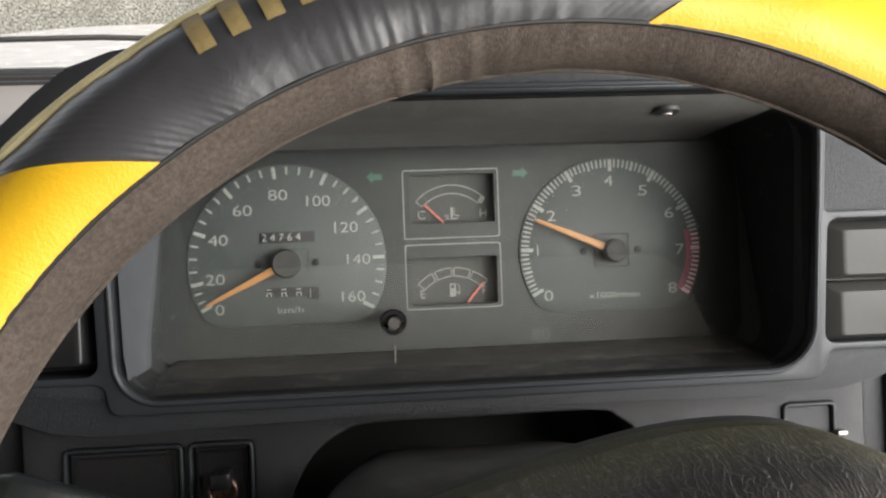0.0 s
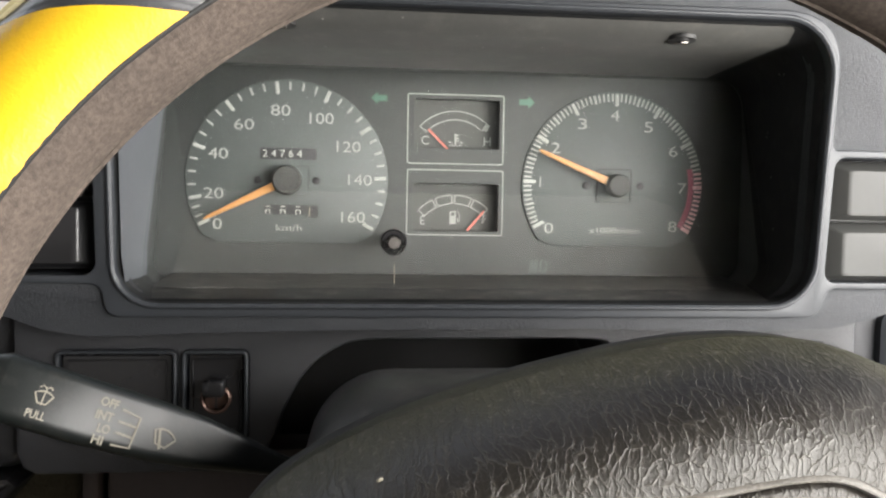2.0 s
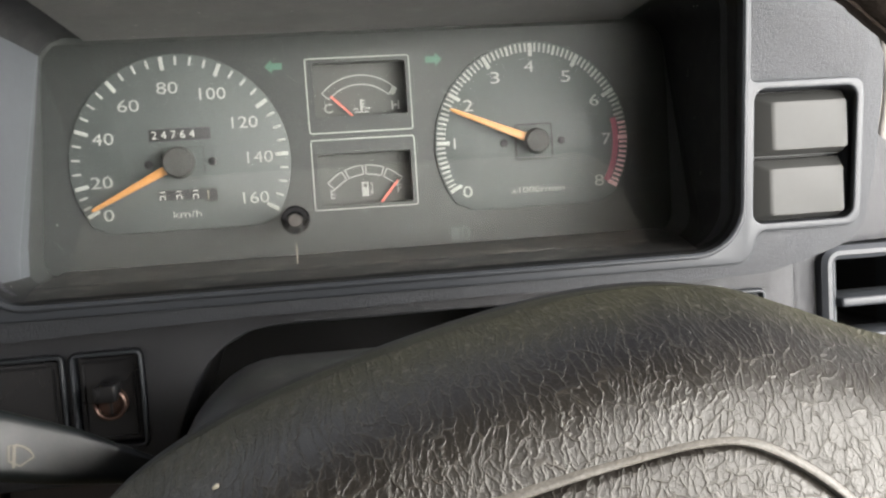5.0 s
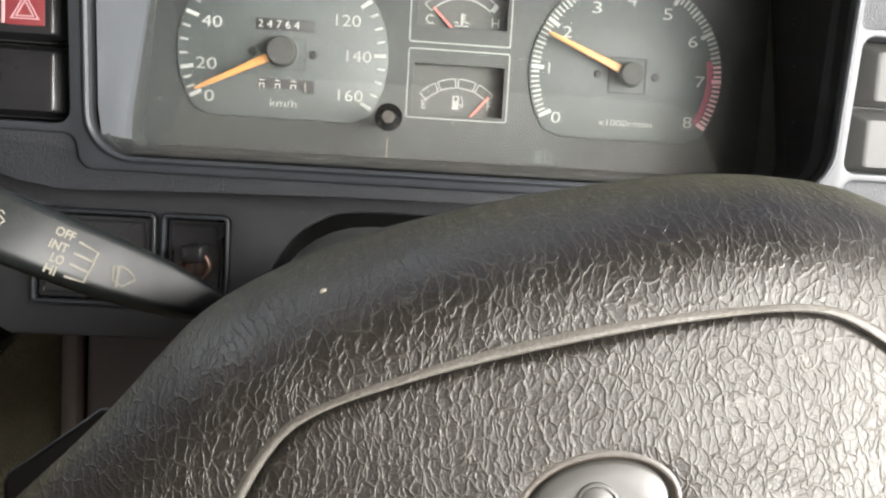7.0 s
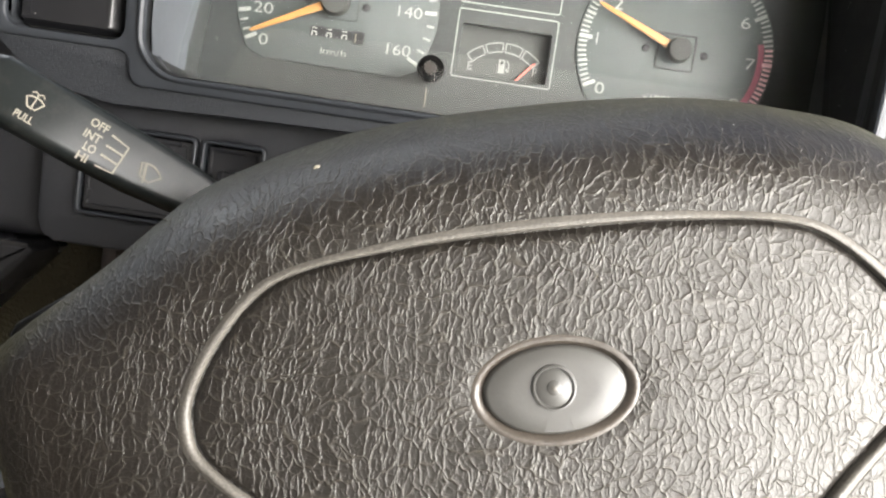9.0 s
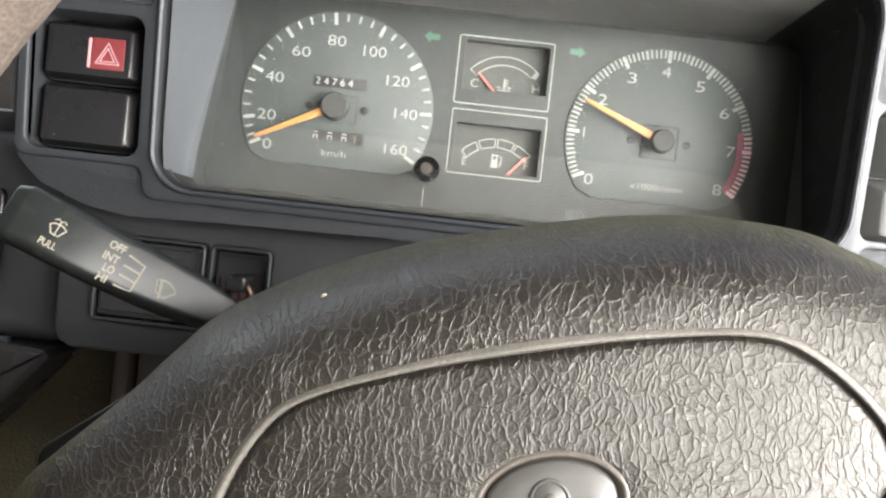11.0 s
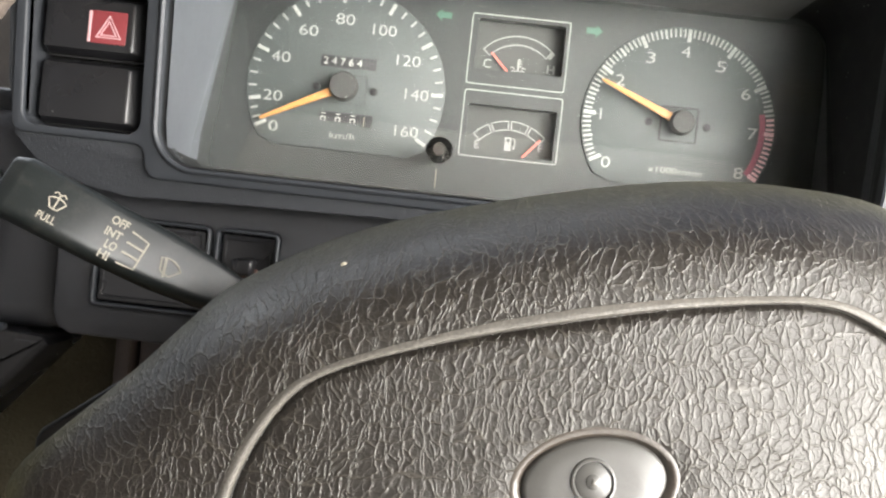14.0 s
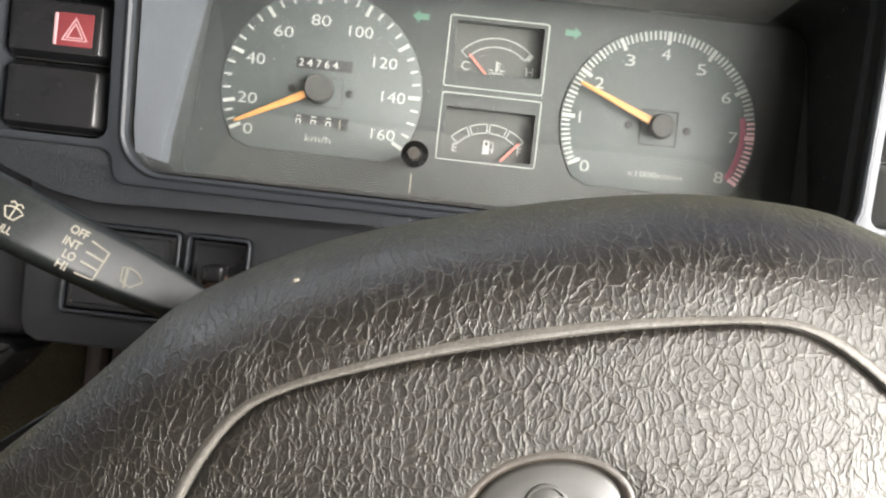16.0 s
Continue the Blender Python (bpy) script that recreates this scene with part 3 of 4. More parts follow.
# ---- instrument cluster ----
cluster = thing("instrument_cluster", (0, 0, 0.574), "grey instrument cluster with speedometer, rev counter and two small gauges", "gauge cluster")
TEMP = (-0.0277, 0.0248, 0.6341, 0.6717)
FUEL = (-0.0276, 0.0250, 0.5957, 0.6313)
TEMP_WELL = rounded(-0.0238, 0.0224, 0.6425, 0.6690, 0.0012, 3)
FUEL_WELL = rounded(-0.0245, 0.0224, 0.5980, 0.6238, 0.0012, 3)
part("mask", carve(prism(rounded(-0.1605, 0.1635, 0.5715, 0.6830, 0.004), 0.0, 0.005), [prism(TEMP_WELL, -0.1, 0.1), prism(FUEL_WELL, -0.1, 0.1)], 0.0003, 1), M_FACE, cluster,
     "matt dark grey instrument mask")


def tick_mesh(r0, r1, w, name, mat):
    me = as_mesh(name, box(r0, r1, -0.0003, 0.0002, -w / 2, w / 2, 0.0001, 1), mat)
    return me


def dial(name, cx, cz, radius, cut, label):
    a = math.degrees(math.asin(cut / radius))
    pts = arc(cx, cz, radius, -a + 5, 180 + a - 5, 72)
    half = radius * math.cos(radians(a))
    pts += [(cx - half + 0.0028, cz - cut + 0.0016), (cx - half + 0.0045, cz - cut), (cx + half - 0.0045, cz - cut), (cx + half - 0.0028, cz - cut + 0.0016)]
    return part(name, plate(pts, -0.0010, 0.0002, 0.0003), M_DIAL, cluster, label)


def needle(cx, cz, angle, length, back, cap=0.0078):
    pts = [(-back, 0.0022), (0.006, 0.0021), (length - 0.002, 0.0009), (length, 0.0004), (length, -0.0004), (length - 0.002, -0.0009), (0.006, -0.0021), (-back, -0.0022)]
    ndl = part("needle", plate(pts[::-1], -0.0006, 0.0006, 0.0003), M_ORANGE, cluster, "orange tapered needle", m=at(cx, -0.0085, cz, angle))
    hub = loft([[(r * math.cos(q), y, r * math.sin(q)) for q in np.linspace(0, 2 * math.pi, 32, endpoint=False)]
                for r, y in ((0.0030, 0.0), (0.0030, -0.0065), (cap - 0.0003, -0.0068), (cap, -0.0075), (cap - 0.0006, -0.0118), (cap - 0.0012, -0.0125))], True, True)
    part("needle_hub", hub, M_HUB, ndl, "round black hub cap", m=at(0, 0.0080, 0))


SPEED = (-0.0905, 0.6239)
REVS = (0.0862, 0.6241)
speedo = dial("speedometer_dial", *SPEED, 0.0528, 0.0328, "grey speedometer dial with white figures")
major, minor = tick_mesh(0.0455, 0.0518, 0.0019, "tick", M_PRINT), tick_mesh(0.0475, 0.0516, 0.0011, "tick", M_PRINT)
step = 31.55 / 4
marks = [(207.5, 1), (202.8, 0), (197.2, 0)] + [(191.3 - step * k, k % 4 == 0) for k in range(29)]
for ang, big in marks:
    part("tick", major if big else minor, M_PRINT, speedo, m=at(SPEED[0], -0.0012, SPEED[1], ang))
for text, ang, r in (("0", 212.8, 0.0432), ("20", 190.9, 0.0389), ("40", 159.5, 0.0384), ("60", 128.2, 0.0367), ("80", 96.0, 0.0368), ("100", 62.0, 0.0372),
                     ("120", 29.8, 0.0366), ("140", 1.2, 0.0379), ("160", -29.0, 0.0394)):
    part("numeral", lettering(text, 0.0082, {1: 0.0048, 2: 0.0101, 3: 0.0126}[len(text)], bold=-0.00002), M_PRINT, speedo,
         m=at(SPEED[0] + r * math.cos(radians(ang)), -0.0012, SPEED[1] + r * math.sin(radians(ang))))
part("unit_lettering", lettering("km/h", 0.0052, 0.0135), M_PRINT, speedo, m=at(SPEED[0] + 0.0008, -0.0012, SPEED[1] - 0.0250))


part("odometer_window", plate(rounded(SPEED[0] - 0.0143, SPEED[0] + 0.0150, SPEED[1] + 0.0110, SPEED[1] + 0.0168, 0.0004, 2), -0.0013, -0.0008, 0.0001), M_BLACK, speedo, "black odometer window with white digits")
me = lettering("2 4 7 6 4", 0.0056, 0.0205)
part("odometer_digits", me, M_DIGIT, speedo, "white odometer digits", m=at(SPEED[0] - 0.0028, -0.0015, SPEED[1] + 0.0140))
trip = [box(-0.0125, 0.0095, -0.0013, -0.0009, -0.0180, -0.0130), box(0.0098, 0.0160, -0.0014, -0.0009, -0.0196, -0.0130)]
part("trip_window", join(*trip), M_BLACK, speedo, "black trip counter window", m=at(SPEED[0], 0, SPEED[1]))
for k in range(3):
    x = -0.0103 + 0.0079 * k
    bars = join(box(x - 0.0013, x + 0.0013, -0.0016, -0.0012, -0.0142, -0.0136), box(x - 0.0013, x + 0.0013, -0.0016, -0.0012, -0.0160, -0.0154),
                box(x - 0.0014, x - 0.0008, -0.0016, -0.0012, -0.0178, -0.0156), box(x + 0.0008, x + 0.0014, -0.0016, -0.0012, -0.0178, -0.0156))
    part("trip_digit", bars, M_DIGIT, speedo, m=at(SPEED[0], 0, SPEED[1]))
part("trip_digit", box(0.0112, 0.0118, -0.0017, -0.0013, -0.0188, -0.0140), M_BONE, speedo, m=at(SPEED[0], 0, SPEED[1]))
part("hub_plate", join(frame_ring(rounded(-0.0095, 0.0112, -0.0082, 0.0076, 0.0012, 3), 0.0004, -0.0014, -0.0009, 0.0001)), M_FACE, speedo, m=at(*(SPEED[0], 0, SPEED[1])))
for s in (-0.0155, 0.0150):
    part("dial_screw", join(disc(s, 0, 0.0021, -0.0016, -0.0008, 16), box(s - 0.0012, s + 0.0012, -0.0018, -0.0014, -0.0003, 0.0003)), M_BLACK, speedo, m=at(SPEED[0], 0, SPEED[1]))
needle(*SPEED, 206.3, 0.0470, 0.004)

tacho = dial("rev_counter_dial", *REVS, 0.0512, 0.0333, "grey rev counter dial with white figures and a red band")
major, half_t, minor = tick_mesh(0.0436, 0.0503, 0.0020, "tick", M_PRINT), tick_mesh(0.0454, 0.0503, 0.0013, "tick", M_PRINT), tick_mesh(0.0459, 0.0503, 0.0010, "tick", M_PRINT)
red_t, red_m = tick_mesh(0.0463, 0.0503, 0.0012, "tick", M_PINK), tick_mesh(0.0455, 0.0505, 0.0021, "tick", M_PINK)
for k in range(81):
    ang = 207.6 - 237.4 * k / 80
    if k > 66:
        me = red_m if k in (70, 80) else red_t
    else:
        me = major if k % 10 == 0 else half_t if k % 5 == 0 else minor
    part("tick", me, me.materials[0], tacho, m=at(REVS[0], -0.0012, REVS[1], ang))
red = loft([[(REVS[0] + r * math.cos(q), y, REVS[1] + r * math.sin(q)) for r, y in ((0.0428, -0.0011), (0.0459, -0.0011), (0.0459, -0.0008), (0.0428, -0.0008))]
            for q in np.radians(np.linspace(13, -30.5, 24))], True, True)
part("red_band", red, M_MAROON, tacho, "dull maroon over-rev band")
for text, ang, r in (("0", 213.5, 0.0428), ("1", 178.0, 0.0410), ("2", 148.4, 0.0385), ("3", 118.4, 0.0381), ("4", 90.0, 0.0385), ("5", 59.6, 0.0378),
                     ("6", 30.3, 0.0390), ("7", -1.0, 0.0394), ("8", -32.6, 0.0408)):
    part("numeral", lettering(text, 0.0084, None if text == "1" else 0.0049, bold=-0.00002), M_PRINT, tacho,
         m=at(REVS[0] + r * math.cos(radians(ang)), -0.0012, REVS[1] + r * math.sin(radians(ang))))
part("unit_lettering", lettering("x1000r/min", 0.0047, 0.0286), M_PRINT, tacho, m=at(REVS[0] + 0.0012, -0.0012, REVS[1] - 0.0245))
part("hub_plate", frame_ring(rounded(-0.0096, 0.0104, -0.0094, 0.0094, 0.0012, 3), 0.0008, -0.0016, -0.0009, 0.0001), M_BLACK, tacho, m=at(REVS[0], 0, REVS[1]))
for s in (-0.0153, 0.0152):
    part("dial_screw", join(disc(s, 0, 0.0021, -0.0016, -0.0008, 16), box(s - 0.0012, s + 0.0012, -0.0018, -0.0014, -0.0003, 0.0003)), M_BLACK, tacho, m=at(REVS[0], 0, REVS[1]))
needle(*REVS, 207.6 - 29.675 * 1.7, 0.0470, 0.004, 0.0066)

# the two small gauges, set back in their wells
for x0, x1, z0, z1 in (TEMP, FUEL):
    part("gauge_outline", frame_ring(rounded(x0, x1, z0, z1, 0.0016, 4), 0.0006, -0.0003, 0.0002, 0.0001), M_PRINT, cluster, "thin white printed outline")


def well(name, out, label):
    return part(name, loft([[(x, 0.0045, z) for x, z in grow(out, 0.001)], [(x, 0.0095, z) for x, z in grow(out, 0.001)]], False, True), M_GAUGE, cluster, label)


def band(cx, cz, r0, r1, a0, a1, w, y, mat, parent):
    """An outlined piece of a ring."""
    pts = arc(cx, cz, r1, a0, a1, 12) + arc(cx, cz, r0, a1, a0, 12)
    part("scale_outline", line(pts, w, y, 0.0002, True), mat, parent)


GY = 0.0090
tw = well("temperature_gauge", TEMP_WELL, "dark temperature gauge marked cold to hot")
band(-0.0006, 0.6375, 0.0215, 0.0262, 138, 47, 0.0006, GY, M_PRINT, tw)
part("hot_mark", plate([(0.0142, 0.6540), (0.0165, 0.6527), (0.0188, 0.6560), (0.0166, 0.6576)], GY, GY + 0.0002, 0.00005), M_PRINT, tw)
part("lettering", lettering("C", 0.0068), M_PRINT, tw, m=at(-0.0172, GY, 0.6475))
part("lettering", lettering("H", 0.0068), M_PRINT, tw, m=at(0.0172, GY, 0.6475))
icon = join(box(-0.0006, 0.0006, 0, 0.0002, -0.0005, 0.0052), box(0.0006, 0.0020, 0, 0.0002, 0.0040, 0.0047), box(0.0006, 0.0020, 0, 0.0002, 0.0024, 0.0031), box(0.0006, 0.0020, 0, 0.0002, 0.0009, 0.0016),
            line([(-0.0042, 0.0001), (-0.003, 0.0007), (-0.0018, 0.0)], 0.0006, 0), line([(0.0018, 0.0), (0.003, 0.0007), (0.0042, 0.0001)], 0.0006, 0),
            line([(-0.0036, -0.0016), (-0.0024, -0.0009), (-0.0012, -0.0016), (0.0, -0.0009), (0.0012, -0.0016), (0.0024, -0.0009), (0.0036, -0.0016)], 0.0006, 0))
part("coolant_symbol", icon, M_PRINT, tw, m=at(-0.0004, GY, 0.6462))
part("small_needle", line([(-0.0050, 0.6428), (-0.0156, 0.6533)], 0.0010, 0.0072, 0.0004), M_RED, tw, "faded red needle")
fw = well("fuel_gauge", FUEL_WELL, "dark fuel gauge with the needle near full")
for k in range(4):
    band(-0.0006, 0.5905, 0.0225, 0.0272, 136.5 - 23.5 * k, 116.5 - 23.5 * k, 0.0006, GY, M_PRINT, fw)
part("lettering", lettering("E", 0.0066), M_PRINT, fw, m=at(-0.0180, GY, 0.6036))
part("lettering", lettering("F", 0.0066), M_PRINT, fw, m=at(0.0165, GY, 0.6046))
pump = join(frame_ring(rounded(-0.0024, 0.0010, 0.0015, 0.0050, 0.0004, 2), 0.0008, 0, 0.0002, 0.00005), box(-0.0024, 0.0010, 0, 0.0002, -0.0018, 0.0018), box(-0.0028, 0.0014, 0, 0.0002, -0.0023, -0.0017),
            line([(0.0012, 0.0005), (0.0021, 0.0005), (0.0023, -0.0012), (0.0030, -0.0012), (0.0031, 0.0030), (0.0018, 0.0048)], 0.0005, 0))
part("pump_symbol", pump, M_PRINT, fw, m=at(-0.0006, GY, 0.6040))
part("small_needle", line([(0.0066, 0.5982), (0.0158, 0.6090)], 0.0011, 0.0070, 0.0004), M_RED, fw, "faded red needle")
for x, s in ((-0.0428, -1), (0.0372, 1)):
    pts = [(0.0042 * s, 0), (0.0008 * s, 0.0032), (0.0008 * s, 0.0015), (-0.0042 * s, 0.0015), (-0.0042 * s, -0.0015), (0.0008 * s, -0.0015), (0.0008 * s, -0.0032)]
    part("turn_arrow", plate(pts if s < 0 else pts[::-1], -0.0003, 0.0002, 0.0001), M_GREEN, cluster, "unlit turn signal arrow", m=at(x, 0, 0.6685))
lamp_sym = [line([(0.0012, 0.003), (0.003, 0.003), (0.0046, 0.0015), (0.0046, -0.0015), (0.003, -0.003), (0.0012, -0.003)], 0.0005, 0, closed=True)]
lamp_sym += [box(-0.0048, -0.0004, 0, 0.0002, z - 0.00025, z + 0.00025) for z in (0.0026, 0.0013, 0.0, -0.0013, -0.0026)]
part("headlamp_symbol", join(*lamp_sym), M_UNLIT, cluster, "unlit grey headlamp warning symbol", m=at(0.0455, -0.0003, 0.5795))
knob = loft([[(r * math.cos(q), y, r * math.sin(q)) for q in np.linspace(0, 2 * math.pi, 24, endpoint=False)]
             for r, y in ((0.0030, 0.0), (0.0030, -0.034), (0.0034, -0.036), (0.0034, -0.0455), (0.0028, -0.047))], True, True)
part("reset_knob", knob, M_PIN, cluster, "dark shiny trip reset pin", m=at(-0.0362, 0, 0.5935))
collar = frame_ring([(0.0066 * math.cos(q), 0.0066 * math.sin(q)) for q in np.linspace(0, 2 * math.pi, 28, endpoint=False)], 0.0032, -0.0012, 0.0012, 0.0006)
part("knob_collar", collar, M_GLOSS, cluster, "black collar round the reset knob", m=at(-0.0362, -0.0395, 0.5935))


lens = structure("window_1", loft([[(x, y, z) for x in (-w, w)] + [(x, y + 0.0016, z) for x in (w, -w)] for y, z, w in ((-0.0514, 0.5700, 0.1600), (-0.0390, 0.598, 0.1600), (-0.0200, 0.645, 0.1600), (-0.0038, 0.6868, 0.1600))], True, True),
                 M_LENS, "clear plastic lens leaning over the dials", category="lens")
lens.visible_shadow = False

part("mould_line", box(-0.0365, -0.0360, -0.0515, -0.0500, 0.5745, 0.5835, 0.0001, 1), M_BONE, cluster, "thin pale line below the knob")


# ---- switches ----
def rocker(name, x0, x1, z0, z1, label, y, mat, facet=(0, 0, 0, 0)):
    """facet: how far the flat face stands in from the left, right, lower and upper edges."""
    th = thing(name, ((x0 + x1) / 2, -0.075, z0), label, "switch", "rocker switches beside the dials")
    sh = -0.1 * ((z0 + z1) / 2 - 0.58)

    def ring(d, yy):
        return [(x, yy, z) for x, z in rounded(x0 + d, x1 - d, z0 + d, z1 - d, max(0.0003, 0.0022 - d * 0.5), 5)]

    part("base", frame_ring(rounded(x0 - 0.0008, x1 + 0.0008, z0 - 0.0008, z1 + 0.0008, 0.0026, 5), 0.0008, y + 0.0085 + sh, -0.058, 0.0002), M_BLACK, th)

    def face(k, yy):
        a, b, c, d = facet
        return [(x, yy, z) for x, z in rounded(x0 + a * k + 0.0008, x1 - b * k - 0.0008, z0 + c * k + 0.0008, z1 - d * k - 0.0008, 0.0014, 5)]

    if sum(facet):
        cap = loft([ring(0, -0.058), ring(0, y + 0.0052 + sh), ring(0.0008, y + 0.0042 + sh), face(0.94, y + 0.0003 + sh), face(1.0, y + sh), face(1.3, y - 0.0001 + sh)], True, True)
        part("cap", cap, mat, th)
        return th, y + sh
    cap = loft([ring(0, -0.058), ring(0, y + 0.004 + sh), ring(0.0008, y + 0.0012 + sh), ring(0.0022, y + 0.0003 + sh), ring(0.0042, y + sh), ring(0.009, y - 0.0002 + sh)], True, True)
    part("cap", cap, mat, th)
    return th, y + sh


hz, hy = rocker("hazard_switch", -0.2112, -0.1645, 0.6135, 0.6390, "black hazard switch with a faded red triangle window", -0.0835, M_SWITCH, (0.0012, 0.0056, 0.0012, 0.0014))
win = part("red_window", plate(rounded(-0.1890, -0.1738, 0.6185, 0.6325, 0.0006, 3), hy - 0.0006, hy + 0.002, 0.0003), M_HAZARD, hz, "translucent red window")
part("light_edge", box(-0.1904, -0.1891, hy - 0.0007, hy + 0.0015, 0.6188, 0.6322, 0.0003), M_PINK, win, "pale edge of the red window")
for k in (0.0050, 0.0032):
    part("triangle_symbol", line([(-0.1812 - k * 1.05, 0.6238 - k * 0.55), (-0.1812 + k * 1.05, 0.6238 - k * 0.55), (-0.1812, 0.6238 + k * 1.3)], 0.0009, hy - 0.0010, 0.0003, True), M_PINK, win)
rocker("blank_switch", -0.2110, -0.1646, 0.5832, 0.6112, "plain black blank switch beside the dials", -0.0850, M_SWITCH, (0.0012, 0.0056, 0.0012, 0.0014))
rocker("rocker_switch", 0.1588, 0.2024, 0.6085, 0.6350, "plain grey-black rocker switch beside the dials", -0.0900, M_ROCKER, (0.0070, 0.0010, 0.0012, 0.0036))
rocker("rocker_switch", 0.1585, 0.2018, 0.5808, 0.6070, "plain grey-black rocker switch beside the dials", -0.0900, M_ROCKER, (0.0070, 0.0010, 0.0012, 0.0036))

# ---- lower dashboard ----
PANEL = [(-0.2040, 0.499), (-0.2015, 0.492), (-0.1955, 0.489), (-0.1, 0.489), (0.1, 0.489), (0.184, 0.489), (0.1895, 0.493), (0.1905, 0.500), (0.1905, 0.560), (0.1, 0.562), (-0.1, 0.562), (-0.2050, 0.562)]
ARCH = [(p.x, p.y) for p in spline([(x, z, 0) for x, z in ((-0.100, 0.40), (-0.0972, 0.487), (-0.0910, 0.506), (-0.0847, 0.5214), (-0.0760, 0.536), (-0.0643, 0.545), (-0.0487, 0.5495), (0.0, 0.5498), (0.0563, 0.5498), (0.068, 0.546), (0.080, 0.536), (0.088, 0.52), (0.097, 0.487), (0.1, 0.40))], 4)]
SLOT_A = rounded(-0.1870, -0.1345, 0.5035, 0.5450, 0.003, 4)
SLOT_B = rounded(-0.1322, -0.1030, 0.5035, 0.5450, 0.003, 4)
SLOT_C = rounded(0.1490, 0.1755, 0.5060, 0.5480, 0.003, 4)
lower = thing("lower_dash_panel", (0, -0.03, 0.489), "smooth dark lower dashboard panel arched over the steering column", "dashboard")
part("panel", carve(prism(PANEL, -0.066, -0.020), [prism(ARCH, -0.2, 0.2)] + [prism(o, -0.2, -0.050) for o in (SLOT_A, SLOT_B, SLOT_C)], 0.0022, 3), M_PANEL, lower)
part("column_recess", loft([[(x, y, z) for x, z in ARCH] for y in (-0.022, 0.06)], False, True), M_BLACK, lower, "dark recess round the column")
for o in (SLOT_A, SLOT_B, SLOT_C):
    part("slot_frame", frame_ring(o, 0.0016, -0.0680, -0.050, 0.0005), M_LIP, lower, "thin raised slot edge")
bl = thing("blanking_plate", (-0.1607, -0.045, 0.506), "plain black blanking plate in the lower dashboard", "switch")
part("plate", plate(rounded(-0.1846, -0.1369, 0.5059, 0.5426, 0.0014, 4), -0.0652, -0.050, 0.0005), M_SWITCH, bl)
part("rim", frame_ring(rounded(-0.1828, -0.1387, 0.5077, 0.5408, 0.0016, 4), 0.0009, -0.0660, -0.064, 0.0003), M_SWITCH, bl)
ctl = thing("dimmer_control", (-0.1176, -0.045, 0.506), "black dimmer control with a worn copper barrel", "switch")
part("plate", plate(rounded(-0.1298, -0.1054, 0.5059, 0.5426, 0.0014, 4), -0.0640, -0.050, 0.0005), M_SWITCH, ctl)
part("rim", frame_ring(rounded(-0.1282, -0.1070, 0.5075, 0.5410, 0.0016, 4), 0.0009, -0.0652, -0.063, 0.0003), M_SWITCH, ctl)
q = [(-0.1172 + 0.0068 * math.cos(a), 0.5228 + 0.0068 * math.sin(a)) for a in np.linspace(0, 2 * math.pi, 28, endpoint=False)]
ring = part("ring", frame_ring(q, 0.0016, -0.0690, -0.063, 0.0006), M_COPPER, ctl, "scratched copper ring")
part("cap", box(-0.1222, -0.1128, -0.0745, -0.064, 0.5248, 0.5322, 0.0014, 3), M_SWITCH, ctl, "glossy black hooded cap")
part("barrel", disc(-0.1172, 0.5228, 0.0052, -0.0660, -0.062, 24), M_COPPER, ctl, "worn copper barrel")
part("key_slot", box(-0.1177, -0.1167, -0.0664, -0.0655, 0.5178, 0.5236), M_BLACK, ctl)
sw = thing("push_switch", (0.1622, -0.045, 0.506), "plain switch in the lower dashboard with a bright catch", "switch")
part("plate", plate(rounded(0.1512, 0.1733, 0.5082, 0.5458, 0.0014, 4), -0.0655, -0.050, 0.0005), M_PANEL, sw)
part("catch", box(0.1735, 0.1790, -0.072, -0.062, 0.5310, 0.5345, 0.001, 2), M_PIN, sw, "small worn metal catch")

# knee panel and centre stack below and beside it
knee = thing("knee_panel", (0, -0.02, 0.30), "dark brown kick panel below the dashboard", "dashboard")
part("panel", box(-0.176, 0.19, -0.030, 0.0, 0.30, 0.489, 0.004), M_KNEE, knee)
part("side_strip", box(-0.1865, -0.178, -0.034, 0.0, 0.30, 0.487, 0.003), M_KNEE, knee)
stack = thing("centre_stack", (-0.30, 0.0, 0.30), "dark blue-grey centre dashboard with an air vent", "dashboard")
VENT_L = rounded(-0.300, -0.2385, 0.5030, 0.5600, 0.003, 4)
part("body", carve(solid(box(-0.50, -0.2045, -0.056, 0.10, 0.487, 0.590, 0.010, 3)), [prism(VENT_L, -0.2, 0.05)], 0.002, 2), M_PANEL, stack)
part("shelf", box(-0.50, -0.2225, -0.050, 0.10, 0.588, 0.60, 0.004), M_DASH, stack)
part("lower_body", box(-0.50, -0.235, -0.020, 0.10, 0.36, 0.487, 0.006), M_PANEL, stack)
vl = thing("air_vent", (-0.27, -0.05, 0.503), "black air vent with slats in the centre dashboard", "air vent")
part("liner", frame_ring(VENT_L, 0.0025, -0.0585, 0.02, 0.0006), M_SWITCH, vl)
part("cavity", box(-0.299, -0.240, 0.0, 0.02, 0.504, 0.559), M_BLACK, vl)
for k in range(5):
    part("slat", box(-0.2975, -0.2412, -0.050, -0.030, 0.5105 + 0.0105 * k, 0.5122 + 0.0105 * k, 0.0006, 1), M_SWITCH, vl)
console = thing("centre_console", (-0.28, -0.10, 0.30), "dark blue-grey centre console with a worn edge", "console")
CONSOLE_X, CONSOLE_Z = -0.2060, 0.4838
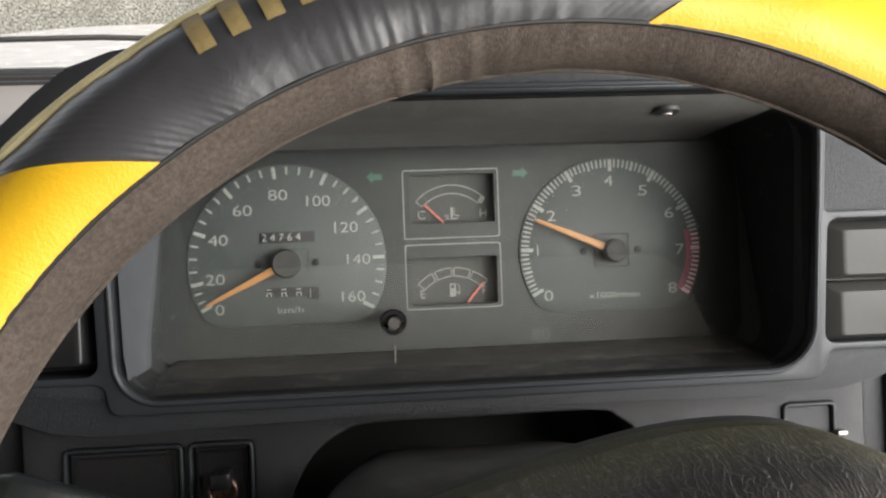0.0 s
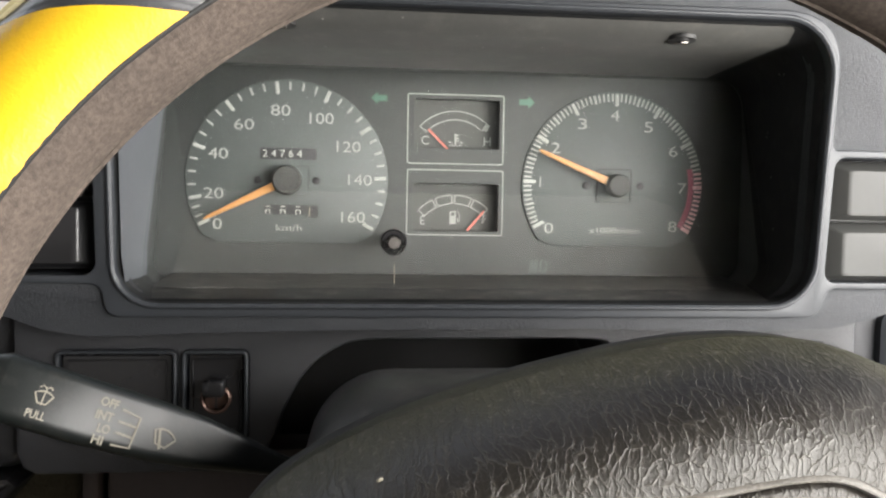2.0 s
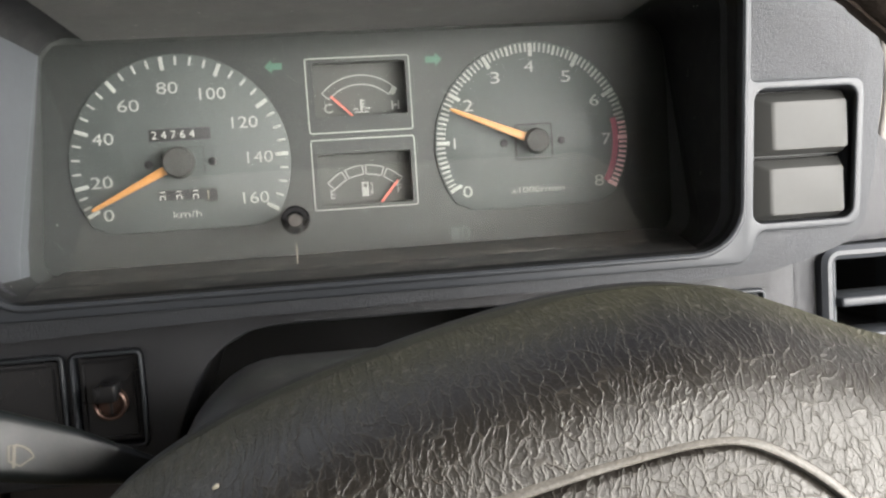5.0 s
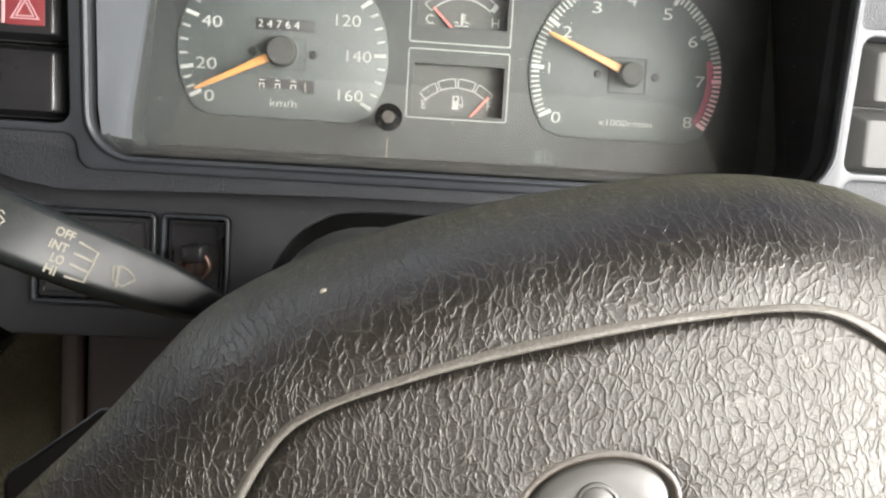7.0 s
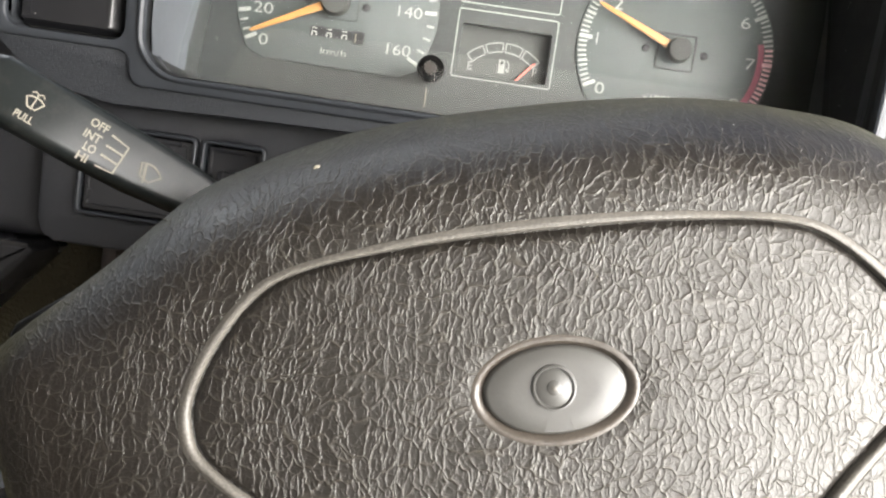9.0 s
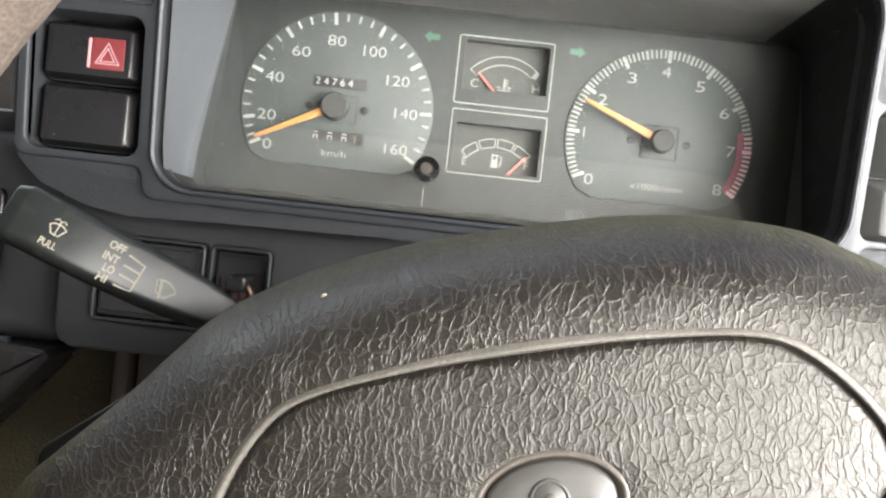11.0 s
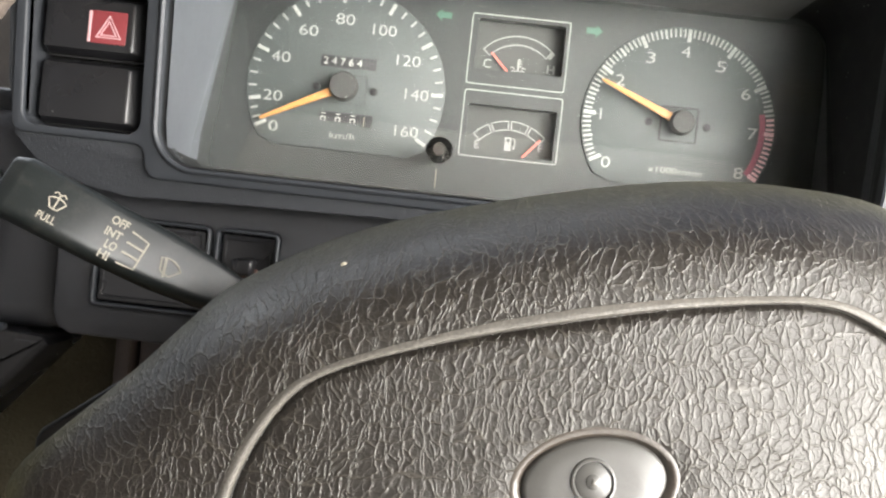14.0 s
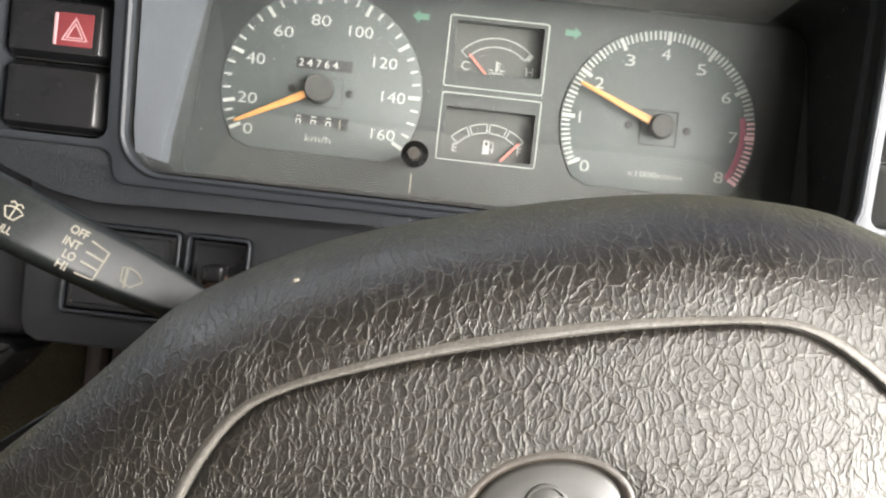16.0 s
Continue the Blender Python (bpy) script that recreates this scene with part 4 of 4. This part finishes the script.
wedge = [(-0.50, 0.30), (-0.300, 0.365), (CONSOLE_X - 0.041, CONSOLE_Z - 0.050), (CONSOLE_X, CONSOLE_Z - 0.002), (CONSOLE_X - 0.004, CONSOLE_Z + 0.002), (-0.30, CONSOLE_Z + 0.006), (-0.50, CONSOLE_Z + 0.006)]
part("body", plate(wedge, -0.062, -0.026, 0.002), M_SWITCH, console)
part("top_edge", tube([(-0.49, -0.060, CONSOLE_Z + 0.0065), (-0.30, -0.060, CONSOLE_Z + 0.0065), (CONSOLE_X - 0.022, -0.060, CONSOLE_Z + 0.0035)], 0.0022, 10), M_LIP, console, "smooth worn top edge")
structure("trim", box(-0.330, -0.1885, -0.024, 0.0, 0.28, 0.4865, 0.003), M_CARPET, "dark olive carpet on the side of the transmission tunnel", category="carpet")

# ---- dashboard end by the door ----
end = thing("dash_end", (0.25, 0.0, 0.30), "grained grey dashboard end beside the door opening", "dashboard")
VENT_R = rounded(0.2125, 0.2690, 0.5170, 0.5580, 0.002, 4)
part("body", carve(solid(box(0.1930, 0.315, -0.058, 0.10, 0.30, 0.5640, 0.004, 3)), [prism(VENT_R, -0.2, 0.04)], 0.0015, 2), M_PANEL, end)
top = [[(x, y, z) for y, z in ((-0.058, zb), (-0.060, zb + 0.004), (-0.050, zt), (0.06, zt - 0.012), (0.20, zt - 0.04))] for x, zb, zt in
       ((0.205, 0.5650, 0.640), (0.225, 0.5655, 0.632), (0.2436, 0.5662, 0.6177), (0.262, 0.5690, 0.603), (0.2768, 0.5710, 0.590), (0.300, 0.5720, 0.574), (0.330, 0.56, 0.562))]
part("top_pad", loft(top, closed=False), M_PANEL, end)
vr = thing("air_vent", (0.24, -0.05, 0.517), "grey air vent with a broad slat by the door", "air vent")
part("frame", frame_ring(grow(VENT_R, 0.0065), 0.0065, -0.0650, -0.056, 0.0022), M_LIP, vr, "smooth raised vent frame")
part("cavity", loft([[(x, y, z) for x, z in grow(VENT_R, -0.0003)] for y in (-0.058, 0.035)], False, True), M_BLACK, vr, "black inside")
part("slat", box(0.2145, 0.2690, -0.0660, -0.040, 0.5355, 0.5400, 0.0014, 3), M_LIP, vr)
part("slat", box(0.2145, 0.2690, -0.0620, -0.040, 0.5180, 0.5215, 0.0012, 3), M_LIP, vr)
part("side_vane", box(0.2135, 0.2150, -0.0605, -0.020, 0.5180, 0.5570, 0.0005, 1), M_LIP, vr)
part("side_vane", box(0.2630, 0.2645, -0.0605, -0.020, 0.5180, 0.5570, 0.0005, 1), M_LIP, vr)
part("sill", box(0.205, 0.315, -0.0700, -0.056, 0.5040, 0.5095, 0.002, 3), M_LIP, end)

# ---- steering column ----
col = thing("steering_column", (0, -0.14, 0.45), "dusty black plastic steering column shroud", "steering column")
sec = rounded(-0.078, 0.078, 0.440, 0.5555, [0.02, 0.02, 0.034, 0.034], 8)
part("shroud", loft([[(x * k, y, 0.50 + (z - 0.50) * k + dz) for x, z in sec] for y, k, dz in ((-0.04, 0.84, -0.016), (-0.09, 0.90, -0.010), (-0.135, 0.93, -0.002), (-0.160, 0.93, 0), (-0.195, 0.93, -0.002), (-0.2100, 0.86, -0.006))], True, True), M_COLUMN, col)
part("neck", tube([(0, -0.20, 0.50), (0.0, -0.25, 0.505)], 0.030, 20), M_BLACK, col)

# ---- wiper stalk ----
stalk = thing("wiper_stalk", (-0.09, -0.14, 0.515), "black plastic wiper stalk with worn cream markings", "stalk")
S0, S1 = Vector((-0.0850, -0.140, 0.5150)), Vector((-0.1700, -0.1790, 0.5565))
ax = (S1 - S0).normalized()
out_n = Vector((-0.20, -0.86, 0.45))
out_n = (out_n - out_n.dot(ax) * ax).normalized()
wid = ax.cross(out_n).normalized()
if wid.z < 0:
    wid = -wid
LEN = (S1 - S0).length
secs = [(-0.02, 0.0035, 0.0035, 0), (0.0, 0.0042, 0.004, 0), (0.012, 0.0062, 0.0050, -0.0002), (0.030, 0.0090, 0.0058, -0.0006), (0.048, 0.0104, 0.0062, -0.0012), (0.070, 0.0107, 0.0064, -0.0016), (LEN - 0.0042, 0.0106, 0.0063, -0.0016), (LEN - 0.0034, 0.0101, 0.0058, -0.0016), (LEN, 0.0088, 0.0044, -0.0016), (LEN + 0.0006, 0.0076, 0.0034, -0.0016)]
loops = []
for s, w, h, off in secs:
    o = rounded(-w, w, -h, h, min(w, h) * 0.62, 5)
    loops.append([S0 + ax * s + wid * (a + off) + out_n * b for a, b in o])
stick = part("arm", loft(loops, True, True), M_STALK, stalk)
# a frame on the face of the stalk: x runs to the column, z across it
SM = Matrix((( -ax.x, -out_n.x, wid.x, 0), (-ax.y, -out_n.y, wid.y, 0), (-ax.z, -out_n.z, wid.z, 0), (0, 0, 0, 1)))


def on_stalk(s, w):
    return Matrix.Translation(S0 + ax * s + wid * w + out_n * 0.00668) @ SM


for text, s, w, wide in (("OFF", 0.0652, 0.0026, 0.0060), ("INT", 0.0655, -0.0018, 0.0057), ("LO", 0.0644, -0.0058, 0.0040), ("HI", 0.0651, -0.0096, 0.0036)):
    part("lettering", lettering(text, 0.0040, wide, bold=0.00010), M_BONE, stick, "worn cream lettering", m=on_stalk(s, w))
part("lettering", lettering("PULL", 0.0036, 0.0060, bold=0.00006), M_BONE, stick, "worn cream lettering", m=on_stalk(0.0857, -0.0076))
bars = [line([(-0.0033, 0.0058), (0.0033, 0.0048), (0.0028, -0.0056), (-0.0033, -0.0060)], 0.0007, 0)] + [line([(-0.0033, z + 0.0004), (0.0031, z)], 0.0007, 0) for z in (0.0014, -0.0022)]
part("lever_marks", join(*bars), M_BONE, stick, m=on_stalk(0.0573, -0.0040))
fan = [(-0.0040, 0.0016), (-0.0022, 0.0027), (0.0, 0.0031), (0.0022, 0.0027), (0.0040, 0.0016), (0.0018, -0.0024), (-0.0018, -0.0024)]
part("wiper_symbol", join(line(fan, 0.0006, 0, closed=True), line([(-0.0026, 0.0022), (0.0004, -0.0036)], 0.0009, 0)), M_BONE, stick, m=on_stalk(0.0445, -0.0036) @ Matrix.Rotation(radians(12), 4, "Y"))
spray = [line([(0, -0.0026), (0, 0.0038)], 0.0005, 0), line([(0, 0.0038), (-0.0014, 0.0046), (-0.0024, 0.0036)], 0.0005, 0), line([(0, 0.0038), (0.0014, 0.0046), (0.0024, 0.0036)], 0.0005, 0)]
part("washer_symbol", join(line([(x * 0.85, z * 0.85) for x, z in fan], 0.0006, 0, closed=True), *spray), M_BONE, stick, m=on_stalk(0.0853, -0.0022) @ Matrix.Scale(0.85, 4))

# ---- steering wheel ----
WC = Vector((0.0008, -0.2719, 0.5274))
TILT = 0.10
WR, WT = 0.1630, 0.0170
TURN = 15.0
wheel = thing("steering_wheel", WC, "padded steering wheel in a black and yellow leather cover", "steering wheel")
W_AX = Vector((0, -math.cos(TILT), math.sin(TILT)))
W_U, W_V = Vector((1, 0, 0)), Vector((0, math.sin(TILT), math.cos(TILT)))


def rim_point(phi, psi, r=WT):
    """phi: degrees counter-clockwise from the wheel's own top; psi: degrees round the rim, 0 facing the driver, 90 inwards."""
    a = radians(90 + phi + TURN)
    rad = W_U * math.cos(a) + W_V * math.sin(a)
    return WC + rad * (WR - r * math.sin(radians(psi))) + W_AX * (r * math.cos(radians(psi)))


def rim_patch(phi0, phi1, psi0, psi1, r, nphi, npsi, skew0=0.0, skew1=0.0, bumps=0.0, seed=0.0, folds=False):
    """A piece of the rim's skin; skew: degrees by which its ends run on towards the outer side."""
    rows = []
    for i in range(nphi + 1):
        row = []
        for j in range(npsi + 1):
            k = j / npsi
            f0, f1 = phi0 + skew0 * (1 - k), phi1 + skew1 * (1 - k)
            phi, psi = f0 + (f1 - f0) * i / nphi, psi0 + (psi1 - psi0) * k
            fold = math.exp(-((phi + 3.0) / 6.0) ** 2) * max(0.0, math.sin(phi * 1.9 + 0.5 * math.sin(phi * 0.7) + 0.006 * psi)) ** 2 * 0.0008 if folds else 0.0
            rr = r + fold + bumps * noise.noise(Vector((phi * 0.16 + seed, psi * 0.02, 0))) + 0.45 * bumps * noise.noise(Vector((phi * 1.5, psi * 0.012 + seed, 3)))
            row.append(rim_point(phi, psi, rr))
        rows.append(row)
    return loft(rows, closed=False)


part("core", rim_patch(0, 360, 0, 360, WT - 0.0022, 120, 20), M_BLACK, wheel)
SEAM = 36
part("suede_band", rim_patch(-180, 180, SEAM - 3, 200, WT, 720, 18, bumps=0.0006, folds=True), M_SUEDE, wheel, "brown-grey suede inner band")
part("black_leather", rim_patch(-21.5, 21.5, -160, SEAM, WT + 0.0004, 240, 24, -26, 26, bumps=0.0007), M_COVER, wheel, "wrinkled black leather")
part("yellow_leather", rim_patch(21.5, 78, -160, SEAM, WT + 0.0006, 120, 24, 26, 6, bumps=0.0004, seed=5), M_YELLOW, wheel, "bright yellow leather")
part("yellow_leather", rim_patch(-78, -21.5, -160, SEAM, WT + 0.0006, 120, 24, -6, -26, bumps=0.0004, seed=9), M_YELLOW, wheel, "bright yellow leather")
part("black_leather", rim_patch(84, 276, -160, SEAM, WT + 0.0004, 240, 16, -6, 6, bumps=0.0006, seed=2), M_COVER, wheel, "wrinkled black leather")
part("piping", tube([rim_point(f, 97, WT - 0.0002) for f in np.linspace(-180, 180, 240)], 0.0008, 6), M_SUEDE, wheel, "rolled suede edge")
for f in (13.8, 11.0, 8.2, 5.4):
    part("yellow_tab", rim_patch(f - 0.75, f + 0.75, -80, -12, WT + 0.0010, 6, 12, bumps=0.0003), M_TAN, wheel, "dirty yellow leather tab")
part("leather_seam", tube([rim_point(f, SEAM + 0.5, WT + 0.0003) for f in np.linspace(-80, 80, 160)], 0.0006, 6), M_BLACK, wheel, "dark stitched seam")
part("outer_piping", tube([rim_point(f, -62, WT + 0.0006) for f in np.linspace(2, 80, 90)], 0.0014, 8), M_PIPING, wheel, "faded outer edge, cream lightened for the windscreen's light")

# the pad: its own frame is centred on the badge and turned with the wheel
PB = Vector((0.0110, 0.0, 0.5056))
PT = radians(14.5)


def pad_point(x, z, y):
    return Vector((PB.x + x * math.cos(PT) - z * math.sin(PT), y, PB.z + x * math.sin(PT) + z * math.cos(PT)))


def mirrored(half):
    return half + [(-x, z) for x, z in half[::-1] if x > 1e-6]


def polar(points, n, wide=1.006):
    """Radii of a smooth closed outline at n even angles about its middle."""
    curve = [Vector((p[0], p[1], 0)) for p in spline([(x * wide, z, 0) for x, z in points], 24, True)]
    angs = np.array([math.atan2(p.y, p.x) for p in curve])
    rads = np.array([p.length for p in curve])
    order = np.argsort(angs)
    return np.interp(np.linspace(-math.pi, math.pi, n, endpoint=False), angs[order], rads[order], period=2 * math.pi)


NP = 256
PAD_OUT = mirrored([(0, 0.0625), (0.035, 0.0612), (0.060, 0.0572), (0.080, 0.0506), (0.0920, 0.0425), (0.1035, 0.0338), (0.1195, 0.0235), (0.1300, 0.0172), (0.1362, 0.0110), (0.1366, 0.0055), (0.1352, -0.0030), (0.1325, -0.0116), (0.1302, -0.0226), (0.124, -0.040), (0.105, -0.053), (0.07, -0.062), (0.0, -0.068)])
PAD_SEAM = mirrored([(0, 0.0330), (0.0193, 0.0327), (0.0342, 0.0317), (0.0462, 0.0304), (0.0545, 0.0286), (0.0600, 0.0263), (0.0655, 0.0220), (0.0708, 0.0162), (0.0750, 0.0102), (0.0778, 0.0045), (0.0785, -0.0005), (0.0772, -0.0065), (0.0715, -0.0124), (0.0580, -0.0225), (0.040, -0.0370), (0.02, -0.0480), (0, -0.0500)])
R_OUT, R_SEAM = polar(PAD_OUT, NP), polar(PAD_SEAM, NP)
THETA = np.linspace(-math.pi, math.pi, NP, endpoint=False)
R_HOLE = np.array([1 / math.hypot(math.cos(a) / 0.0161, math.sin(a) / 0.0095) for a in THETA])


def pad_height(x, z, f=0.0):
    """The pad's front, crowned and rolling away towards its rim; f: 0 at the groove, 1 at the rim."""
    side = min(1.0, max(0.0, (abs(x) - 0.07) / 0.05))
    return -0.2758 + 0.26 * max(z, -0.03) * (1 - 0.5 * side) + 0.60 * x * x + (0.034 - 0.020 * side) * f**3.2


def pad_loop(radii, f=0.0, dy=0.0):
    out = []
    for a, r in zip(THETA, radii):
        x, z = r * math.cos(a), r * math.sin(a)
        out.append(pad_point(x, z, pad_height(x, z, f) + dy))
    return out


def blend(a, b, k):
    return a + (b - a) * k


skirt = []
for k, yy in ((0.985, -0.212), (1.0, -0.225)):
    skirt.append([pad_point(k * r * math.cos(a), k * r * math.sin(a), yy) for a, r in zip(THETA, R_OUT)])
steps = (1.0, 0.98, 0.95, 0.92, 0.89, 0.85, 0.8, 0.75, 0.7, 0.63, 0.54, 0.45, 0.36, 0.27, 0.18, 0.1, 0.04, 0.0)
outer = [pad_loop(blend(R_SEAM + 0.0026, R_OUT, f), f) for f in steps]
border = part("pad_border", loft(skirt + outer), M_PAD, wheel, "grained dark rubber border with a rubbed brown edge")
rubbed = border.data.attributes.new("rubbed", "FLOAT", "POINT")
for k, f in enumerate((1.0, 1.0) + steps):
    for i in range(NP):
        wob = 0.10 * noise.noise(Vector((math.cos(THETA[i]) * 6, math.sin(THETA[i]) * 6, 0)))
        top = min(1.0, max(0.0, math.sin(THETA[i]) * 2.4 - 0.05))
        t = min(1.0, max(0.0, (f + 0.6 * wob - 0.87 + 0.13 * top) / (0.13 + 0.13 * top)))
        rubbed.data[k * NP + i].value = t * t * (3 - 2 * t) * (1.0 - 0.35 * top)
bead = [pad_loop(R_SEAM + d, 0, dy) for d, dy in ((0.0028, 0.0003), (0.0022, 0.0000), (0.0016, -0.0003), (0.0010, -0.0004), (0.0005, -0.0002), (0.0001, 0.0004), (-0.0001, 0.0016))]
shell_r = np.array([r + 0.0105 * min(1.0, max(0.0, (0.010 - r * math.sin(a)) / 0.006)) * min(1.0, max(0.0, abs(math.cos(a)) * 3 - 1.6)) - 0.001 for a, r in zip(THETA, R_OUT)])
part("back_shell", loft([[pad_point(r * k * math.cos(a), r * k * math.sin(a), yy) for a, r in zip(THETA, shell_r)] for k, yy in ((0.96, -0.200), (0.995, -0.206), (1.0, -0.214), (0.99, -0.219), (0.94, -0.221))], True, True), M_BLACK, wheel, "black plastic shell behind the pad")
part("pad_bead", loft(bead), M_BEAD, wheel, "pale worn bead round the horn pad")
groove = [pad_loop(R_SEAM + d, 0, dy) for d, dy in ((0.0, 0.0018), (-0.0004, 0.0020), (-0.0009, 0.0014), (-0.0016, 0.0007))]
inner = [pad_loop(blend(R_SEAM - 0.0024, R_HOLE + 0.0016, k), 0, 0.0004) for k in np.linspace(0, 1, 12)]
hole = [pad_loop(R_HOLE + d, 0, dy) for d, dy in ((0.0007, 0.0008), (0.0001, 0.0018), (-0.0002, 0.0040))]
part("pad", loft(groove + inner + hole, False, True), M_PAD, wheel, "grained dark rubber horn pad")
badge_r = [R_HOLE * k for k in (0.955, 0.94, 0.91, 0.87)]
badge = part("badge", loft([pad_loop(r, 0, dy) for r, dy in zip(badge_r, (0.004, 0.0012, 0.0005, 0.0002))] + [pad_loop(R_HOLE * 0.55, 0, 0.0001)], True, True), M_BADGE, wheel, "plain oval grey plastic badge")


def pad_ring(r, y):
    out = []
    for a in np.linspace(0, 2 * math.pi, 32, endpoint=False):
        x, z = -0.0002 + r * math.cos(a), 0.0006 + r * math.sin(a)
        out.append(pad_point(x, z, pad_height(x, z) + y))
    return out


def pad_disc(radius, y0, y1):
    return loft([pad_ring(radius, y1), pad_ring(radius, y0 + 0.0002), pad_ring(radius - 0.0003, y0)], False, True)


part("disc_ring", loft([pad_ring(0.0048, 0.0004), pad_ring(0.0046, -0.0004), pad_ring(0.0042, -0.0005), pad_ring(0.0039, 0.0002)]), M_BADGE, badge)
part("disc", pad_disc(0.0037, -0.0002, 0.0008), M_BADGE, badge)
part("boss", pad_disc(0.0015, -0.0006, 0.0002), M_BADGE, badge)
part("pip", pad_disc(0.0006, -0.0010, 0.0), M_BEAD, badge)
part("badge_rim", loft([pad_loop(R_HOLE + d, 0, dy) for d, dy in ((0.0016, 0.0004), (0.0010, 0.0002), (0.0003, 0.0004), (-0.0008, 0.0018), (-0.0014, 0.0030))]), M_RECESS, wheel, "dark scuffed rim of the badge recess")
for s in (-1, 1):
    spoke = [[pad_point(s * x, z0 + dz, y) for dz, y in ((-w, -0.232), (-w * 0.8, -0.238), (-w * 0.3, -0.241), (w * 0.3, -0.241), (w * 0.8, -0.238), (w, -0.232), (w * 0.7, -0.220), (-w * 0.7, -0.220))] for x, z0, w in ((0.110, -0.036, 0.018), (0.134, -0.036, 0.017), (0.156, -0.036, 0.020))]
    part("spoke", loft(spoke, True, True), M_LEDGE, wheel)
cover = [(-0.1290, 0.4650), (-0.1288, 0.4872), (-0.1275, 0.4896), (-0.1050, 0.5070), (-0.0900, 0.5060), (-0.0900, 0.4650)]
part("back_cover", loft([[(x, y, z) for x, z in cover] for y in (-0.2262, -0.2240)], True, True), M_BLACK, wheel, "thin black plastic cover behind the spoke")
part("cover_edge", tube([(x, -0.2262, z) for x, z in cover[:5]], 0.0005, 6), M_LIP, wheel, "thin paler edge of the cover")
part("scuff", disc(0, 0, 0.0010, -0.0005, 0.0006, 12), M_BONE, wheel, "small cream paint spot", m=Matrix.Translation(pad_point(-0.0487, 0.0517, pad_height(-0.0487, 0.0517, 0.76) - 0.0011)))

# ---- outside, ahead ----
bonnet = thing("bonnet", (-0.3, 1.0, 0.55), "white car bonnet seen through the windscreen", "car body", frame_m=Matrix())
part("panel", loft([[(x, y, z - 0.03 * (x / 1.0) ** 6) for x in np.linspace(-1.05, 0.6, 12)] for y, z in ((0.76, 0.655), (1.0, 0.658), (1.4, 0.658), (1.85, 0.650), (1.95, 0.55))], closed=False), M_BODY, bonnet)
structure("windscreen_seal", box(-1.0, 0.52, 0.69, 0.74, 0.625, 0.6555, 0.003), M_RUBBER, "black rubber seal at the foot of the windscreen", dash=False, category="seal")
dash_top = structure("dash_top", loft([[(x, y, z) for y, z in ((0.03, 0.50), (0.06, 0.640), (0.10, 0.662), (0.40, 0.661), (0.54, 0.657))] for x in np.linspace(-1.0, 0.28, 8)], closed=False), M_TRIM, "grained grey top of the dashboard", dash=False, category="dashboard")
structure("defroster_strip", loft([[(x, y, z) for y, z in ((0.54, 0.657), (0.545, 0.652), (0.69, 0.650))] for x in np.linspace(-1.0, 0.28, 8)], closed=False), M_TRIM, "grey defroster strip at the foot of the windscreen", dash=False, category="dashboard")
for y in (0.585, 0.640):
    structure("defroster_slot", box(-0.95, 0.20, y, y + 0.012, 0.648, 0.6555, 0.001), M_RUBBER, "narrow black defroster slot at the foot of the windscreen", dash=False, category="vent")
wiper = thing("windscreen_wiper", (-0.97, 0.79, 0.645), "thin black windscreen wiper lying across the glass", "wiper", frame_m=Matrix())
part("arm", tube([(-0.97, 0.79, 0.685), (-0.40, 0.79, 0.690), (0.15, 0.79, 0.668)], 0.004, 8), M_RUBBER, wiper)
part("pivot", tube([(-0.97, 0.79, 0.645), (-0.97, 0.79, 0.690)], 0.010, 10), M_RUBBER, wiper)
structure("backdrop", box(-14, 10, 9.0, 9.2, -0.35, 1.6), M_BUSH, "dark greenery far ahead of the car", dash=False, category="backdrop")

# ---- door opening beside the dashboard end ----
seal = thing("door_seal", (0.352, 0.10, 0.30), "grey rubber seal tube down the door opening", "seal")
part("tube", tube(spline([(0.345, 0.10, 0.30), (0.348, 0.10, 0.50), (0.3530, 0.10, 0.607), (0.3562, 0.10, 0.632), (0.3590, 0.10, 0.656), (0.365, 0.11, 0.70), (0.40, 0.14, 0.82), (0.45, 0.12, 1.10)], 6), 0.0030, 12), M_TRIM, seal)
boot = thing("cable_boot", (0.345, 0.112, 0.30), "dark grey folded fabric boot beside the dashboard", "boot")


def fold(z, q):
    return 0.0085 + 0.0016 * math.sin(5 * q + 60 * z) + 0.0014 * math.sin(230 * z + 2 * q)


part("sleeve", loft([[(0.3475 + 0.12 * (z - 0.63) + fold(z, q) * math.cos(q), 0.114 + fold(z, q) * math.sin(q), z) for q in np.linspace(0, 2 * math.pi, 32, endpoint=False)] for z in np.linspace(0.624, 0.80, 40)], True, True), M_BOOT, boot)
part("post", tube([(0.340, 0.125, 0.30), (0.340, 0.125, 0.628)], 0.006, 12), M_RUBBER, boot)
door = thing("car_door", (0.40, 0.16, 0.30), "open driver door with dark inner trim", "door")
part("panel", box(0.402, 1.05, 0.20, 0.26, 0.15, 0.600, 0.012), M_RUBBER, door)
part("ledge", box(0.330, 0.402, 0.125, 0.14, 0.30, 0.6150, 0.003), M_RUBBER, door, "dark lower edge of the opening")
for k in range(3):
    part("edge_trim", tube(spline([(0.372 + 0.007 * k, 0.115, 0.30), (0.374 + 0.007 * k, 0.115, 0.56), (0.378 + 0.007 * k, 0.115, 0.600 + 0.004 * k), (0.392 + 0.008 * k, 0.118, 0.624 + 0.004 * k), (0.42 + 0.008 * k, 0.13, 0.640)], 6), 0.0030, 10), M_TRIM if k == 1 else M_RUBBER, door, "rolled rubber edge")
